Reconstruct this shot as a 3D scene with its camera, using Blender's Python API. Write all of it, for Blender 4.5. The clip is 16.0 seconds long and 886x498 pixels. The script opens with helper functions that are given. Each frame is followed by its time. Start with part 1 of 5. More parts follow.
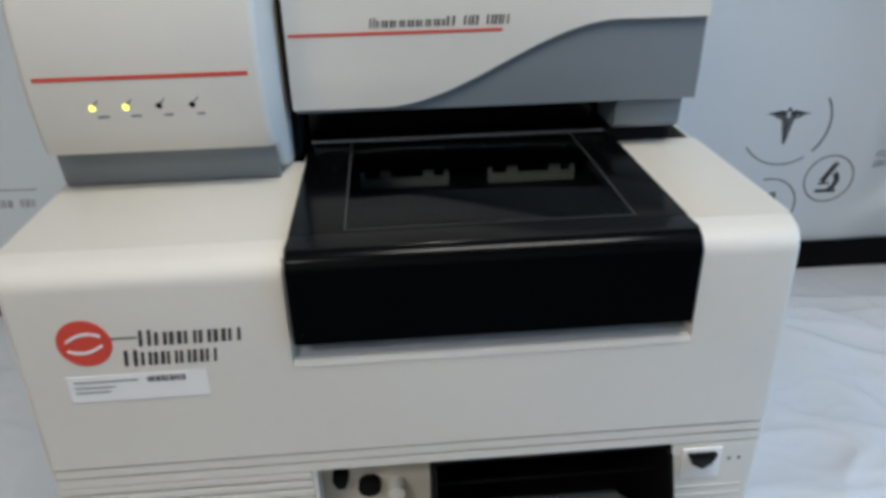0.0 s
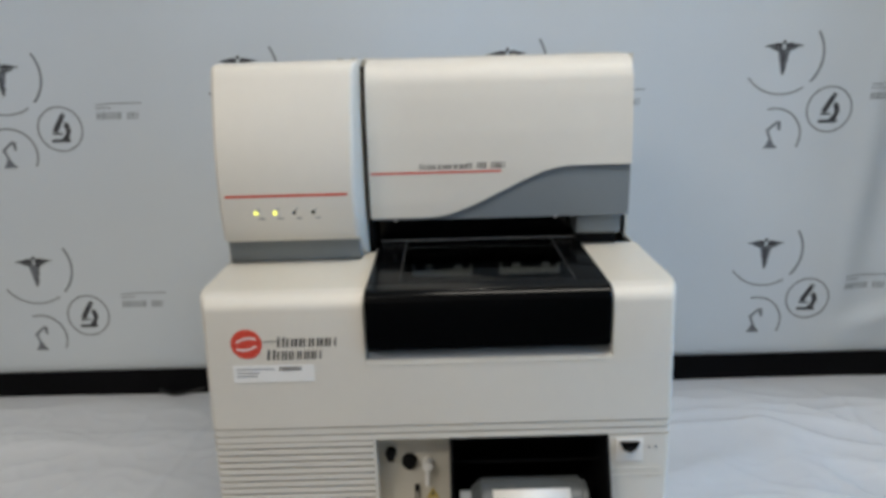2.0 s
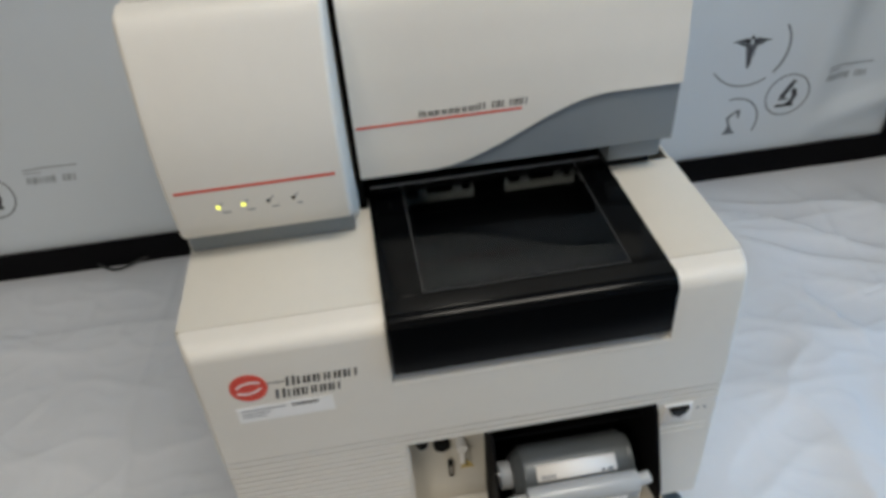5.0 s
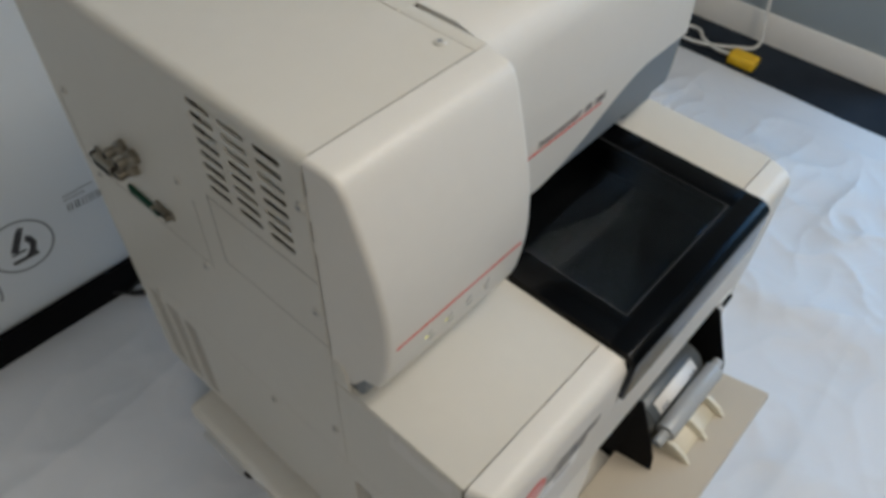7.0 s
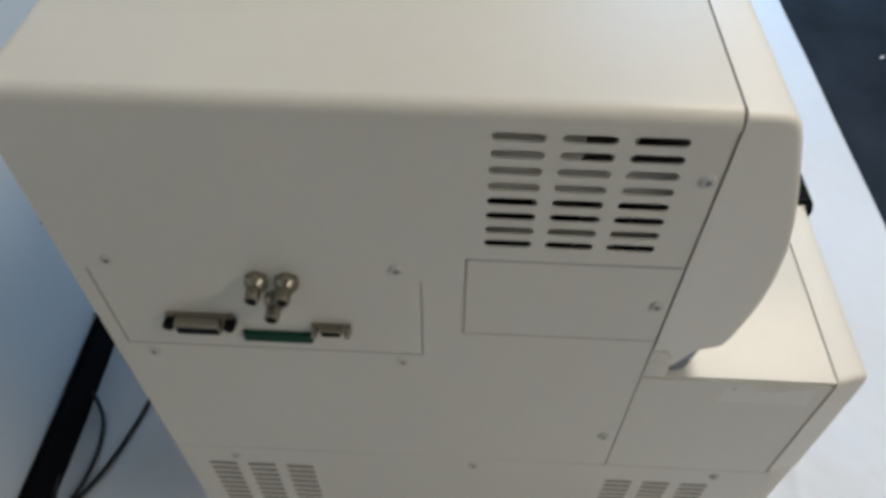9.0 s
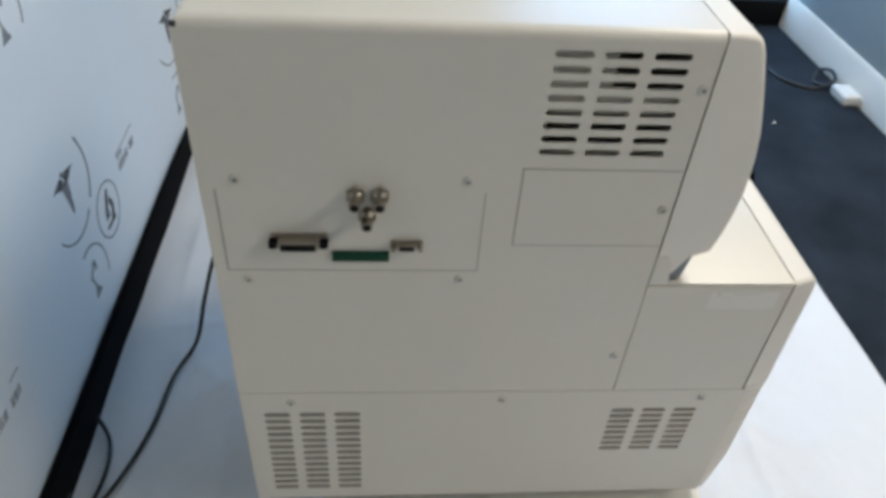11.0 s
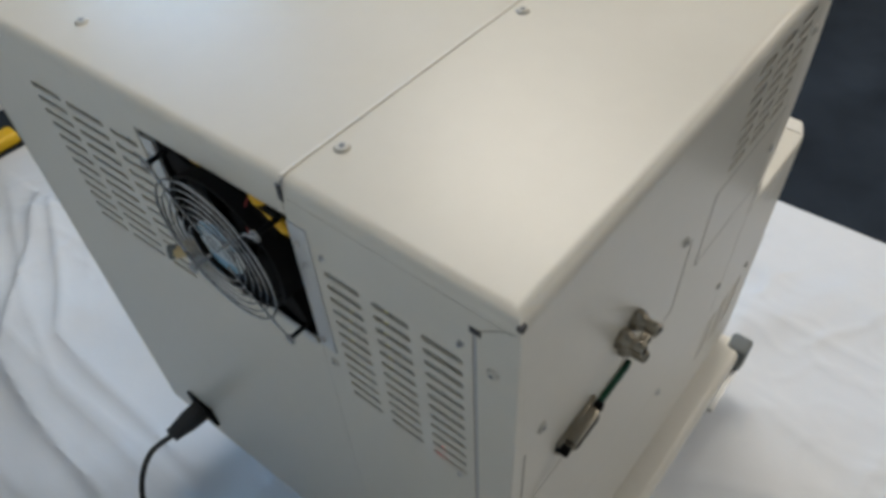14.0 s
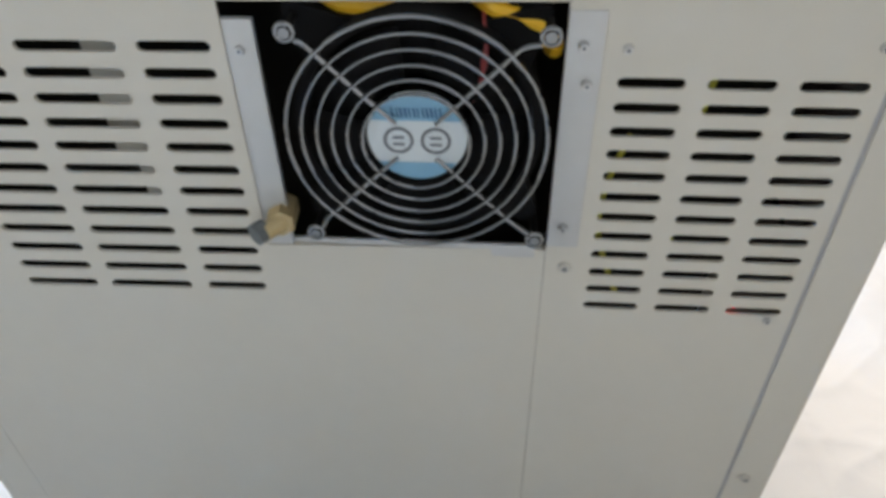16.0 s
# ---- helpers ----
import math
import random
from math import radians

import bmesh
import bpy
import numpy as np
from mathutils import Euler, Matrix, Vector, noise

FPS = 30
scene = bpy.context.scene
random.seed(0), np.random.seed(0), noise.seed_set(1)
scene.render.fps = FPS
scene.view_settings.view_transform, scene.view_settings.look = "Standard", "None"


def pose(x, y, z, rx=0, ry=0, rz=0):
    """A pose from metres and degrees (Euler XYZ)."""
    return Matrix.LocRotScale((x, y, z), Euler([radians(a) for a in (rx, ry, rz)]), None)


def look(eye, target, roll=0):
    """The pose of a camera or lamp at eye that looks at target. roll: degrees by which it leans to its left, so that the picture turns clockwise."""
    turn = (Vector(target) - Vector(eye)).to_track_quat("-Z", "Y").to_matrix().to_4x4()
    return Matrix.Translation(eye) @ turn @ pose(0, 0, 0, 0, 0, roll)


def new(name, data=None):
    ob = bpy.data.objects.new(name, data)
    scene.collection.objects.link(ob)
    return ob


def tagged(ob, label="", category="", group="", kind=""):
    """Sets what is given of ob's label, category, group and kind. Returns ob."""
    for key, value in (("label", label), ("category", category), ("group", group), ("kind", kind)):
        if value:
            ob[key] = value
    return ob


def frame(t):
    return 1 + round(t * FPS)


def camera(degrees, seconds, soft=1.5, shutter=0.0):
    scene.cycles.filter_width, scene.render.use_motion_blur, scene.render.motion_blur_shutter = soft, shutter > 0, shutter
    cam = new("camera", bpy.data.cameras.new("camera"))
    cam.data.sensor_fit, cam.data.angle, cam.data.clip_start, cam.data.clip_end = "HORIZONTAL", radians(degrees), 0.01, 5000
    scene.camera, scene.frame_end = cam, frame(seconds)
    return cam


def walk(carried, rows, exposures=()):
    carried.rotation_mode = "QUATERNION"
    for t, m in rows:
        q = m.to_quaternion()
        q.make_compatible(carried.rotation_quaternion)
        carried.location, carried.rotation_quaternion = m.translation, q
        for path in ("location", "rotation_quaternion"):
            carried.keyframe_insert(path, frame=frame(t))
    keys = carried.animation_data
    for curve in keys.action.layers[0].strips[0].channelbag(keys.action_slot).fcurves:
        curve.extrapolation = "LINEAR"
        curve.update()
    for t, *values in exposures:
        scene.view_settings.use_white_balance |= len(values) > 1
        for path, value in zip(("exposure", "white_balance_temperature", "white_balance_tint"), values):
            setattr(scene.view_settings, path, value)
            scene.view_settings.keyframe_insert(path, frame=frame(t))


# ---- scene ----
cam = camera(62.6, 16.0, soft=3.9)
PATH = [
    (0, (0.299, -0.477, 0.56), (0.435, 1.309, -0.33), -1.2),
    (0.5, (0.324, -0.606, 0.578), (0.338, 1.265, -0.128), -2.4),
    (1, (0.321, -0.733, 0.564), (0.3, 1.185, -0.003), -2.6),
    (1.5, (0.31, -0.81, 0.58), (0.33, 1.125, 0.071), -1.5),
    (2, (0.324, -0.87, 0.611), (0.316, 1.062, 0.096), -1.6),
    (2.5, (0.361, -0.914, 0.629), (0.335, 1.013, 0.092), -1.6),
    (3, (0.409, -0.896, 0.655), (0.373, 1.005, 0.034), -2.1),
    (3.5, (0.41, -0.837, 0.687), (0.447, 1.028, -0.035), -1.9),
    (4, (0.345, -0.738, 0.724), (0.458, 1.061, -0.141), -1.7),
    (4.5, (0.284, -0.646, 0.781), (0.366, 1.087, -0.214), -1.2),
    (4.7, (0.269, -0.604, 0.805), (0.359, 1.055, -0.309), -2.7),
    (6.8, (-0.207, -0.188, 0.943), (0.73, 0.789, -0.53), 0.1),
    (7, (-0.224, -0.122, 0.946), (0.79, 0.749, -0.542), 2.0),
    (7.5, (-0.29, 0.037, 0.939), (0.898, 0.672, -0.539), 3.3),
    (8, (-0.385, 0.203, 0.925), (0.977, 0.521, -0.505), 4.0),
    (8.5, (-0.342, 0.323, 0.876), (0.924, 0.589, -0.649), -1.7),
    (9, (-0.338, 0.366, 0.874), (0.962, 0.421, -0.645), 0.5),
    (9.5, (-0.457, 0.403, 0.868), (1.02, 0.329, -0.479), 1.7),
    (10, (-0.553, 0.417, 0.834), (0.907, 0.375, -0.531), 1.2),
    (10.2, (-0.574, 0.406, 0.845), (0.931, 0.361, -0.472), 1.8),
    (12.3, (-0.44, 0.73, 0.856), (0.893, 0.241, -0.553), 8.5),
    (12.5, (-0.377, 0.741, 0.859), (0.9, 0.202, -0.583), 8.8),
    (12.7, (-0.311, 0.746, 0.866), (0.939, 0.133, -0.571), 9.6),
    (13, (-0.232, 0.763, 0.89), (0.955, 0.113, -0.583), 6.8),
    (13.5, (-0.157, 0.803, 0.894), (0.806, -0.007, -0.66), 1.4),
    (14, (-0.119, 0.858, 0.915), (0.776, -0.146, -0.565), -3.7),
    (14.5, (-0.017, 0.872, 0.89), (0.654, -0.222, -0.644), -3.5),
    (15, (0.127, 0.944, 0.849), (0.537, -0.362, -0.61), 2.0),
    (15.2, (0.159, 0.951, 0.823), (0.442, -0.429, -0.597), 2.6),
    (15.5, (0.189, 0.965, 0.796), (0.363, -0.436, -0.62), 1.3),
    (16, (0.222, 1.001, 0.707), (0.354, -0.519, -0.586), -1.1),
]
EXPOSURE = [(0, 0.19, 6350, 10), (0.5, 0.25, 6450, 10), (1.5, 0.16, 6650, 10), (3, 0.16, 6750, 10), (4.7, 0.06, 6750, 10), (6.8, -0.14, 6700, 10), (8, -0.2, 6700, 10), (9, 0.29, 6700, 10), (10, 0.49, 6550, 10), (12.3, 0.77, 6750, 10), (12.7, 0.61, 6780, 10), (13, 0.47, 6800, 10), (14.2, 0.14, 6800, 10), (15, 0.07, 6850, 10), (15.5, 0.48, 7100, 12), (16, 1.05, 7250, 14)]
walk(cam, [(t, look(eye, aim, roll)) for t, eye, aim, roll in PATH], EXPOSURE)

# ---- light ----
world = bpy.data.worlds.new("world")
scene.world = world
world.use_nodes = True
world.node_tree.nodes["Background"].inputs[0].default_value = (0.75, 0.85, 1.0, 1)
world.node_tree.nodes["Background"].inputs[1].default_value = 0.035


def area_lamp(name, m, sx, sy, power, color):
    data = bpy.data.lights.new(name, "AREA")
    data.shape, data.size, data.size_y, data.energy, data.color = "RECTANGLE", sx, sy, power, color
    ob = new(name, data)
    ob.matrix_world = m
    return ob


FLOOR = -0.30
CEIL = 2.35
area_lamp("ceiling_panel_light", pose(0.75, -0.65, CEIL - 0.03), 1.2, 0.6, 28, (1.0, 0.945, 0.86))
area_lamp("ceiling_panel_light", pose(-1.15, -2.0, CEIL - 0.03), 1.2, 0.6, 33, (1.0, 0.945, 0.86))
# The downlight is unseen, placed to give the glints on the fan guard.
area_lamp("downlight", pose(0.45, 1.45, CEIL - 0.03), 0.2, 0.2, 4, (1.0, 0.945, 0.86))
area_lamp("window_light", look((2.70, -0.52, 0.85), (0.0, -0.52, 0.75)), 1.0, 1.9, 17, (0.45, 0.72, 1.0))


# ---- materials ----
def material(name, color, rough=0.5, metal=0.0, vary=0.06, grain=60.0, stain=4.0, bump=0.05, bump_scale=300.0, spec=0.5, alpha=1.0):
    """A painted or plain surface with fine grain, broad stains and a fine relief."""
    m = bpy.data.materials.new(name)
    m.use_nodes = True
    nt = m.node_tree
    b = nt.nodes["Principled BSDF"]
    co = nt.nodes.new("ShaderNodeTexCoord")

    def noise_node(scale, detail):
        n = nt.nodes.new("ShaderNodeTexNoise")
        n.inputs["Scale"].default_value, n.inputs["Detail"].default_value = scale, detail
        nt.links.new(co.outputs["Object"], n.inputs["Vector"])
        return n

    fine, broad = noise_node(grain, 4.0), noise_node(stain, 3.0)
    mix = nt.nodes.new("ShaderNodeMath")
    mix.operation = "MULTIPLY_ADD"
    nt.links.new(fine.outputs["Fac"], mix.inputs[0])
    mix.inputs[1].default_value = 0.4
    nt.links.new(broad.outputs["Fac"], mix.inputs[2])
    ramp = nt.nodes.new("ShaderNodeValToRGB")
    ramp.color_ramp.elements[0].position, ramp.color_ramp.elements[1].position = 0.4, 1.0
    ramp.color_ramp.elements[0].color = (*[c * (1 - vary) for c in color], 1)
    ramp.color_ramp.elements[1].color = (*[min(1, c * (1 + vary)) for c in color], 1)
    nt.links.new(mix.outputs[0], ramp.inputs[0])
    nt.links.new(ramp.outputs[0], b.inputs["Base Color"])
    rr = nt.nodes.new("ShaderNodeMapRange")
    rr.inputs["To Min"].default_value, rr.inputs["To Max"].default_value = max(0.02, rough - 0.08), min(1, rough + 0.08)
    nt.links.new(broad.outputs["Fac"], rr.inputs["Value"])
    nt.links.new(rr.outputs[0], b.inputs["Roughness"])
    b.inputs["Metallic"].default_value = metal
    b.inputs["Specular IOR Level"].default_value = spec
    if bump:
        bn = nt.nodes.new("ShaderNodeBump")
        tex = noise_node(bump_scale, 2.0)
        bn.inputs["Strength"].default_value, bn.inputs["Distance"].default_value = bump, 0.002
        nt.links.new(tex.outputs["Fac"], bn.inputs["Height"])
        nt.links.new(bn.outputs[0], b.inputs["Normal"])
    return m


BEIGE = material("beige_paint", (0.60, 0.57, 0.50), 0.36, vary=0.035, bump=0.06, bump_scale=700)
WHITE_ABS = material("white_moulded_plastic", (0.66, 0.63, 0.57), 0.45, vary=0.03, bump=0.05, bump_scale=900)
JOINT = material("shut_line", (0.34, 0.32, 0.285), 0.7, vary=0.15)
# White plastic in a darker copy: the recesses' shade is put into the colour.
RECESS_SHADE = material("shaded_moulded_plastic", (0.62, 0.60, 0.55), 0.5, vary=0.04)
GREY = material("slate_grey_plastic", (0.17, 0.19, 0.205), 0.5, vary=0.05)
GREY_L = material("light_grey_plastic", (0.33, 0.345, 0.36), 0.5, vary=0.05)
BLACK = material("black_plastic", (0.0015, 0.0017, 0.002), 0.16, vary=0.1, bump=0.03, spec=0.16)
BLACK_G = material("polished_black", (0.40, 0.40, 0.41), 0.08, metal=0.9, vary=0.05, bump=0)
BLACK_M = material("matt_black", (0.004, 0.004, 0.0045), 0.7, vary=0.1, spec=0.12)
# Near-black colour that stands in for the shade inside the housing.
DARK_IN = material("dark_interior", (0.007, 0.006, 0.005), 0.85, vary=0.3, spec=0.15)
EDGE = material("window_edge_grey", (0.065, 0.068, 0.072), 0.5, spec=0.2)
CLIPM = material("pale_clip", (0.52, 0.50, 0.46), 0.6)
CLIP_TAB = material("bright_clip_tab", (0.72, 0.71, 0.68), 0.45)
CHROME = material("chrome_wire", (0.29, 0.295, 0.30), 0.06, metal=1.0, vary=0.1, bump=0)
STEEL = material("steel", (0.62, 0.62, 0.62), 0.28, metal=1.0, vary=0.08)
ZINC = material("zinc_sheet", (0.56, 0.565, 0.56), 0.42, metal=0.35, vary=0.06)
SCREW = material("painted_screw", (0.50, 0.48, 0.43), 0.45, metal=0.0, vary=0.1)
NICKEL = material("worn_nickel", (0.30, 0.27, 0.22), 0.35, metal=0.9, vary=0.2)
RED = material("red_print", (0.62, 0.06, 0.035), 0.5, vary=0.06)
INK = material("dark_ink", (0.035, 0.035, 0.04), 0.6, vary=0.1)
INK_L = material("grey_ink", (0.15, 0.16, 0.18), 0.7, vary=0.1)
PAPER = material("label_paper", (0.78, 0.77, 0.75), 0.55, vary=0.03)
GREEN = material("green_terminal", (0.006, 0.050, 0.028), 0.6, vary=0.15, spec=0.15)
AMBER = material("yellow_cable", (0.75, 0.42, 0.02), 0.5, vary=0.1)
YELLOW_W = material("greenish_yellow_wire", (0.60, 0.54, 0.04), 0.5, vary=0.1)
RED_W = material("red_wire", (0.24, 0.025, 0.025), 0.45)
BRASS = material("tan_fitting", (0.55, 0.42, 0.22), 0.45, metal=0.2, vary=0.15)
HUB = material("blue_hub_sticker", (0.20, 0.42, 0.58), 0.3, vary=0.1)
HUB_W = material("pale_hub_sticker", (0.62, 0.68, 0.70), 0.3, vary=0.06)
HUB_INK = material("blue_hub_print", (0.04, 0.12, 0.24), 0.4, vary=0.1)
SEAM = material("grey_seam_strip", (0.40, 0.40, 0.41), 0.6, vary=0.08)
LINER = material("brown_grey_backing", (0.22, 0.20, 0.175), 0.85, vary=0.15)
CABLE = material("black_cable", (0.012, 0.012, 0.013), 0.45, vary=0.1)
CABLE_W = material("white_cable", (0.62, 0.61, 0.58), 0.5, vary=0.05)
RUBBER = material("grey_rubber", (0.13, 0.145, 0.15), 0.65, vary=0.1)
DOLLY = material("cream_deck", (0.68, 0.65, 0.58), 0.38, vary=0.05)
FLAPM = material("tan_door_plastic", (0.52, 0.46, 0.37), 0.5, vary=0.04)
CLAMP = material("cream_plastic", (0.66, 0.61, 0.49), 0.45, vary=0.05)
SHEET = material("white_sheet", (0.645, 0.665, 0.695), 0.62, vary=0.035, grain=30, stain=3, bump=0.12, bump_scale=140)
BANNER = material("backdrop_vinyl", (0.60, 0.645, 0.68), 0.55, vary=0.02, grain=20, stain=1.5, bump=0.05, bump_scale=60)
CARPET = material("charcoal_carpet", (0.019, 0.025, 0.034), 0.95, vary=0.45, grain=220, stain=6, bump=0.5, bump_scale=500, spec=0.1)
WALL = material("blue_grey_wall_paint", (0.29, 0.335, 0.355), 0.7, vary=0.03, bump=0.1, bump_scale=200)
WALL_W = material("off_white_wall_paint", (0.45, 0.45, 0.44), 0.7, vary=0.03, bump=0.1, bump_scale=200)
TRIM = material("white_trim_paint", (0.72, 0.70, 0.66), 0.45, vary=0.04)
FABRIC = material("black_fabric", (0.006, 0.006, 0.007), 0.95, vary=0.3, bump=0.3, spec=0.05)
CEILM = material("ceiling_tile", (0.50, 0.50, 0.49), 0.9, vary=0.03, bump=0.2, bump_scale=120)
BLUE = material("blue_plastic", (0.05, 0.22, 0.62), 0.4, vary=0.1)
YELLOW = material("yellow_plastic", (0.75, 0.45, 0.02), 0.45, vary=0.06)
TAN_Y = material("faded_yellow_print", (0.50, 0.37, 0.10), 0.5, vary=0.06)
TUBEM = material("cloudy_clear_plastic", (0.37, 0.385, 0.39), 0.18, vary=0.1)
SILVER = material("frosted_cylinder", (0.09, 0.10, 0.105), 0.34, metal=0.2, vary=0.1)


def glow(name, color, power):
    m = bpy.data.materials.new(name)
    m.use_nodes = True
    b = m.node_tree.nodes["Principled BSDF"]
    b.inputs["Base Color"].default_value = (*color, 1)
    b.inputs["Emission Color"].default_value = (*color, 1)
    b.inputs["Emission Strength"].default_value = power
    return m


LED = glow("lit_yellow_led", (0.92, 0.95, 0.14), 1.6)
LED_R = glow("lit_red_led", (1.0, 0.06, 0.08), 2.0)
PANEL_GLOW = glow("lamp_diffuser", (1.0, 0.95, 0.87), 1.5)


def smoked_glass():
    """A thin tinted pane: straight through, with a gloss that grows towards grazing."""
    m = bpy.data.materials.new("smoked_window")
    m.use_nodes = True
    nt = m.node_tree
    nt.nodes.remove(nt.nodes["Principled BSDF"])
    clear, gloss, mix, facing, power, scale = (nt.nodes.new("ShaderNode" + k) for k in ("BsdfTransparent", "BsdfGlossy", "MixShader", "LayerWeight", "Math", "Math"))
    clear.inputs["Color"].default_value = (0.66, 0.70, 0.71, 1)
    gloss.inputs["Color"].default_value = (0.9, 0.95, 1.0, 1)
    gloss.inputs["Roughness"].default_value = 0.04
    facing.inputs["Blend"].default_value = 0.5
    power.operation, scale.operation = "POWER", "MULTIPLY_ADD"
    power.inputs[1].default_value = 4.0
    scale.inputs[1].default_value, scale.inputs[2].default_value = 0.30, 0.030
    nt.links.new(facing.outputs["Facing"], power.inputs[0])
    nt.links.new(power.outputs[0], scale.inputs[0])
    nt.links.new(scale.outputs[0], mix.inputs[0])
    nt.links.new(clear.outputs[0], mix.inputs[1])
    nt.links.new(gloss.outputs[0], mix.inputs[2])
    nt.links.new(mix.outputs[0], nt.nodes["Material Output"].inputs["Surface"])
    return m


GLASS = smoked_glass()


# ---- mesh helpers ----
def root_place(ob):
    v = Vector()
    while ob:
        v += ob.location
        ob = ob.parent
    return v


def part(name, bm, mat, parent=None, label=""):
    """Links a bmesh, given in the world's coordinates, as one mesh object."""
    me = bpy.data.meshes.new(name)
    if parent:
        bmesh.ops.translate(bm, vec=-root_place(parent), verts=bm.verts)
    bmesh.ops.recalc_face_normals(bm, faces=bm.faces)
    bm.to_mesh(me)
    bm.free()
    me.materials.append(mat)
    me.polygons.foreach_set("use_smooth", [True] * len(me.polygons))
    me.set_sharp_from_angle(angle=radians(38))
    ob = new(name, me)
    if parent:
        ob.parent = parent
    if label:
        tagged(ob, label)
    return ob


def thing(name, place, label, category, group=""):
    ob = new(name)
    ob.empty_display_size = 0.05
    ob.location = place
    return tagged(ob, label, category, group)


def structure(name, bm, mat, label="", category=""):
    return tagged(part(name, bm, mat), label, category, kind="structure")


def bevel_new(bm, geom_verts, width, seg=2):
    edges = {e for v in geom_verts for e in v.link_edges}
    bmesh.ops.bevel(bm, geom=list(edges), offset=width, segments=seg, profile=0.6, affect="EDGES", clamp_overlap=True)


def box(x0, x1, y0, y1, z0, z1, bevel=0.0, seg=2, bm=None):
    bm = bm or bmesh.new()
    m = Matrix.Translation(((x0 + x1) / 2, (y0 + y1) / 2, (z0 + z1) / 2)) @ Matrix.Diagonal((abs(x1 - x0), abs(y1 - y0), abs(z1 - z0), 1))
    vs = bmesh.ops.create_cube(bm, size=1, matrix=m)["verts"]
    if bevel:
        bevel_new(bm, vs, bevel, seg)
    return bm


def prism(pts, axis, a, b, bevel=0.0, seg=2, bm=None):
    """A polygon of the two other axes (in xyz order), drawn out along one axis."""
    bm = bm or bmesh.new()

    def at(p, c):
        q = list(p)
        q.insert("xyz".index(axis), c)
        return q
    lo, hi = [bm.verts.new(at(p, a)) for p in pts], [bm.verts.new(at(p, b)) for p in pts]
    bm.faces.new(lo), bm.faces.new(hi)
    for i in range(len(pts)):
        j = (i + 1) % len(pts)
        bm.faces.new((lo[i], lo[j], hi[j], hi[i]))
    if bevel:
        caps = {e for vs in (lo, hi) for i in range(len(vs)) for e in vs[i].link_edges if e.other_vert(vs[i]) in (vs[i - 1], vs[(i + 1) % len(vs)])}
        bmesh.ops.bevel(bm, geom=list(caps), offset=bevel, segments=seg, profile=0.6, affect="EDGES", clamp_overlap=True)
    return bm


def cyl(p0, p1, r0, r1=None, n=20, bm=None, bevel=0.0):
    bm = bm or bmesh.new()
    p0, p1 = Vector(p0), Vector(p1)
    d = p1 - p0
    m = Matrix.Translation((p0 + p1) / 2) @ d.to_track_quat("Z", "Y").to_matrix().to_4x4()
    vs = bmesh.ops.create_cone(bm, cap_ends=True, segments=n, radius1=r0, radius2=r0 if r1 is None else r1, depth=d.length, matrix=m)["verts"]
    if bevel:
        caps = {e for v in vs for e in v.link_edges if any(len(f.verts) > 4 for f in e.link_faces)}
        bmesh.ops.bevel(bm, geom=list(caps), offset=bevel, segments=2, profile=0.6, affect="EDGES", clamp_overlap=True)
    return bm


def tube(pts, r, closed=False, n=8, steps=6, bm=None):
    """A round wire along a smooth curve through the points."""
    bm = bm or bmesh.new()
    P = [Vector(p) for p in pts]
    line = []
    count = len(P) if closed else len(P) - 1
    for i in range(count):
        a, b = P[i], P[(i + 1) % len(P)]
        p0 = P[i - 1] if (i or closed) else a * 2 - b
        p3 = P[(i + 2) % len(P)] if (closed or i + 2 < len(P)) else b * 2 - a
        for k in range(steps):
            t = k / steps
            line.append(0.5 * (2 * a + (b - p0) * t + (2 * p0 - 5 * a + 4 * b - p3) * t * t + (3 * a - p0 - 3 * b + p3) * t ** 3))
    if not closed:
        line.append(P[-1])
    rings, m = [], len(line)
    for i, p in enumerate(line):
        d = (line[(i + 1) % m] - line[i - 1]) if closed else (line[min(i + 1, m - 1)] - line[max(i - 1, 0)])
        side = d.cross(Vector((0.31, 0.52, 0.79)))
        side.normalize()
        up = d.normalized().cross(side)
        rings.append([bm.verts.new(p + r * (side * math.cos(2 * math.pi * k / n) + up * math.sin(2 * math.pi * k / n))) for k in range(n)])
    for i in range(m if closed else m - 1):
        a, b = rings[i], rings[(i + 1) % m]
        for k in range(n):
            bm.faces.new((a[k], a[(k + 1) % n], b[(k + 1) % n], b[k]))
    if not closed:
        bm.faces.new(rings[0]), bm.faces.new(rings[-1])
    return bm


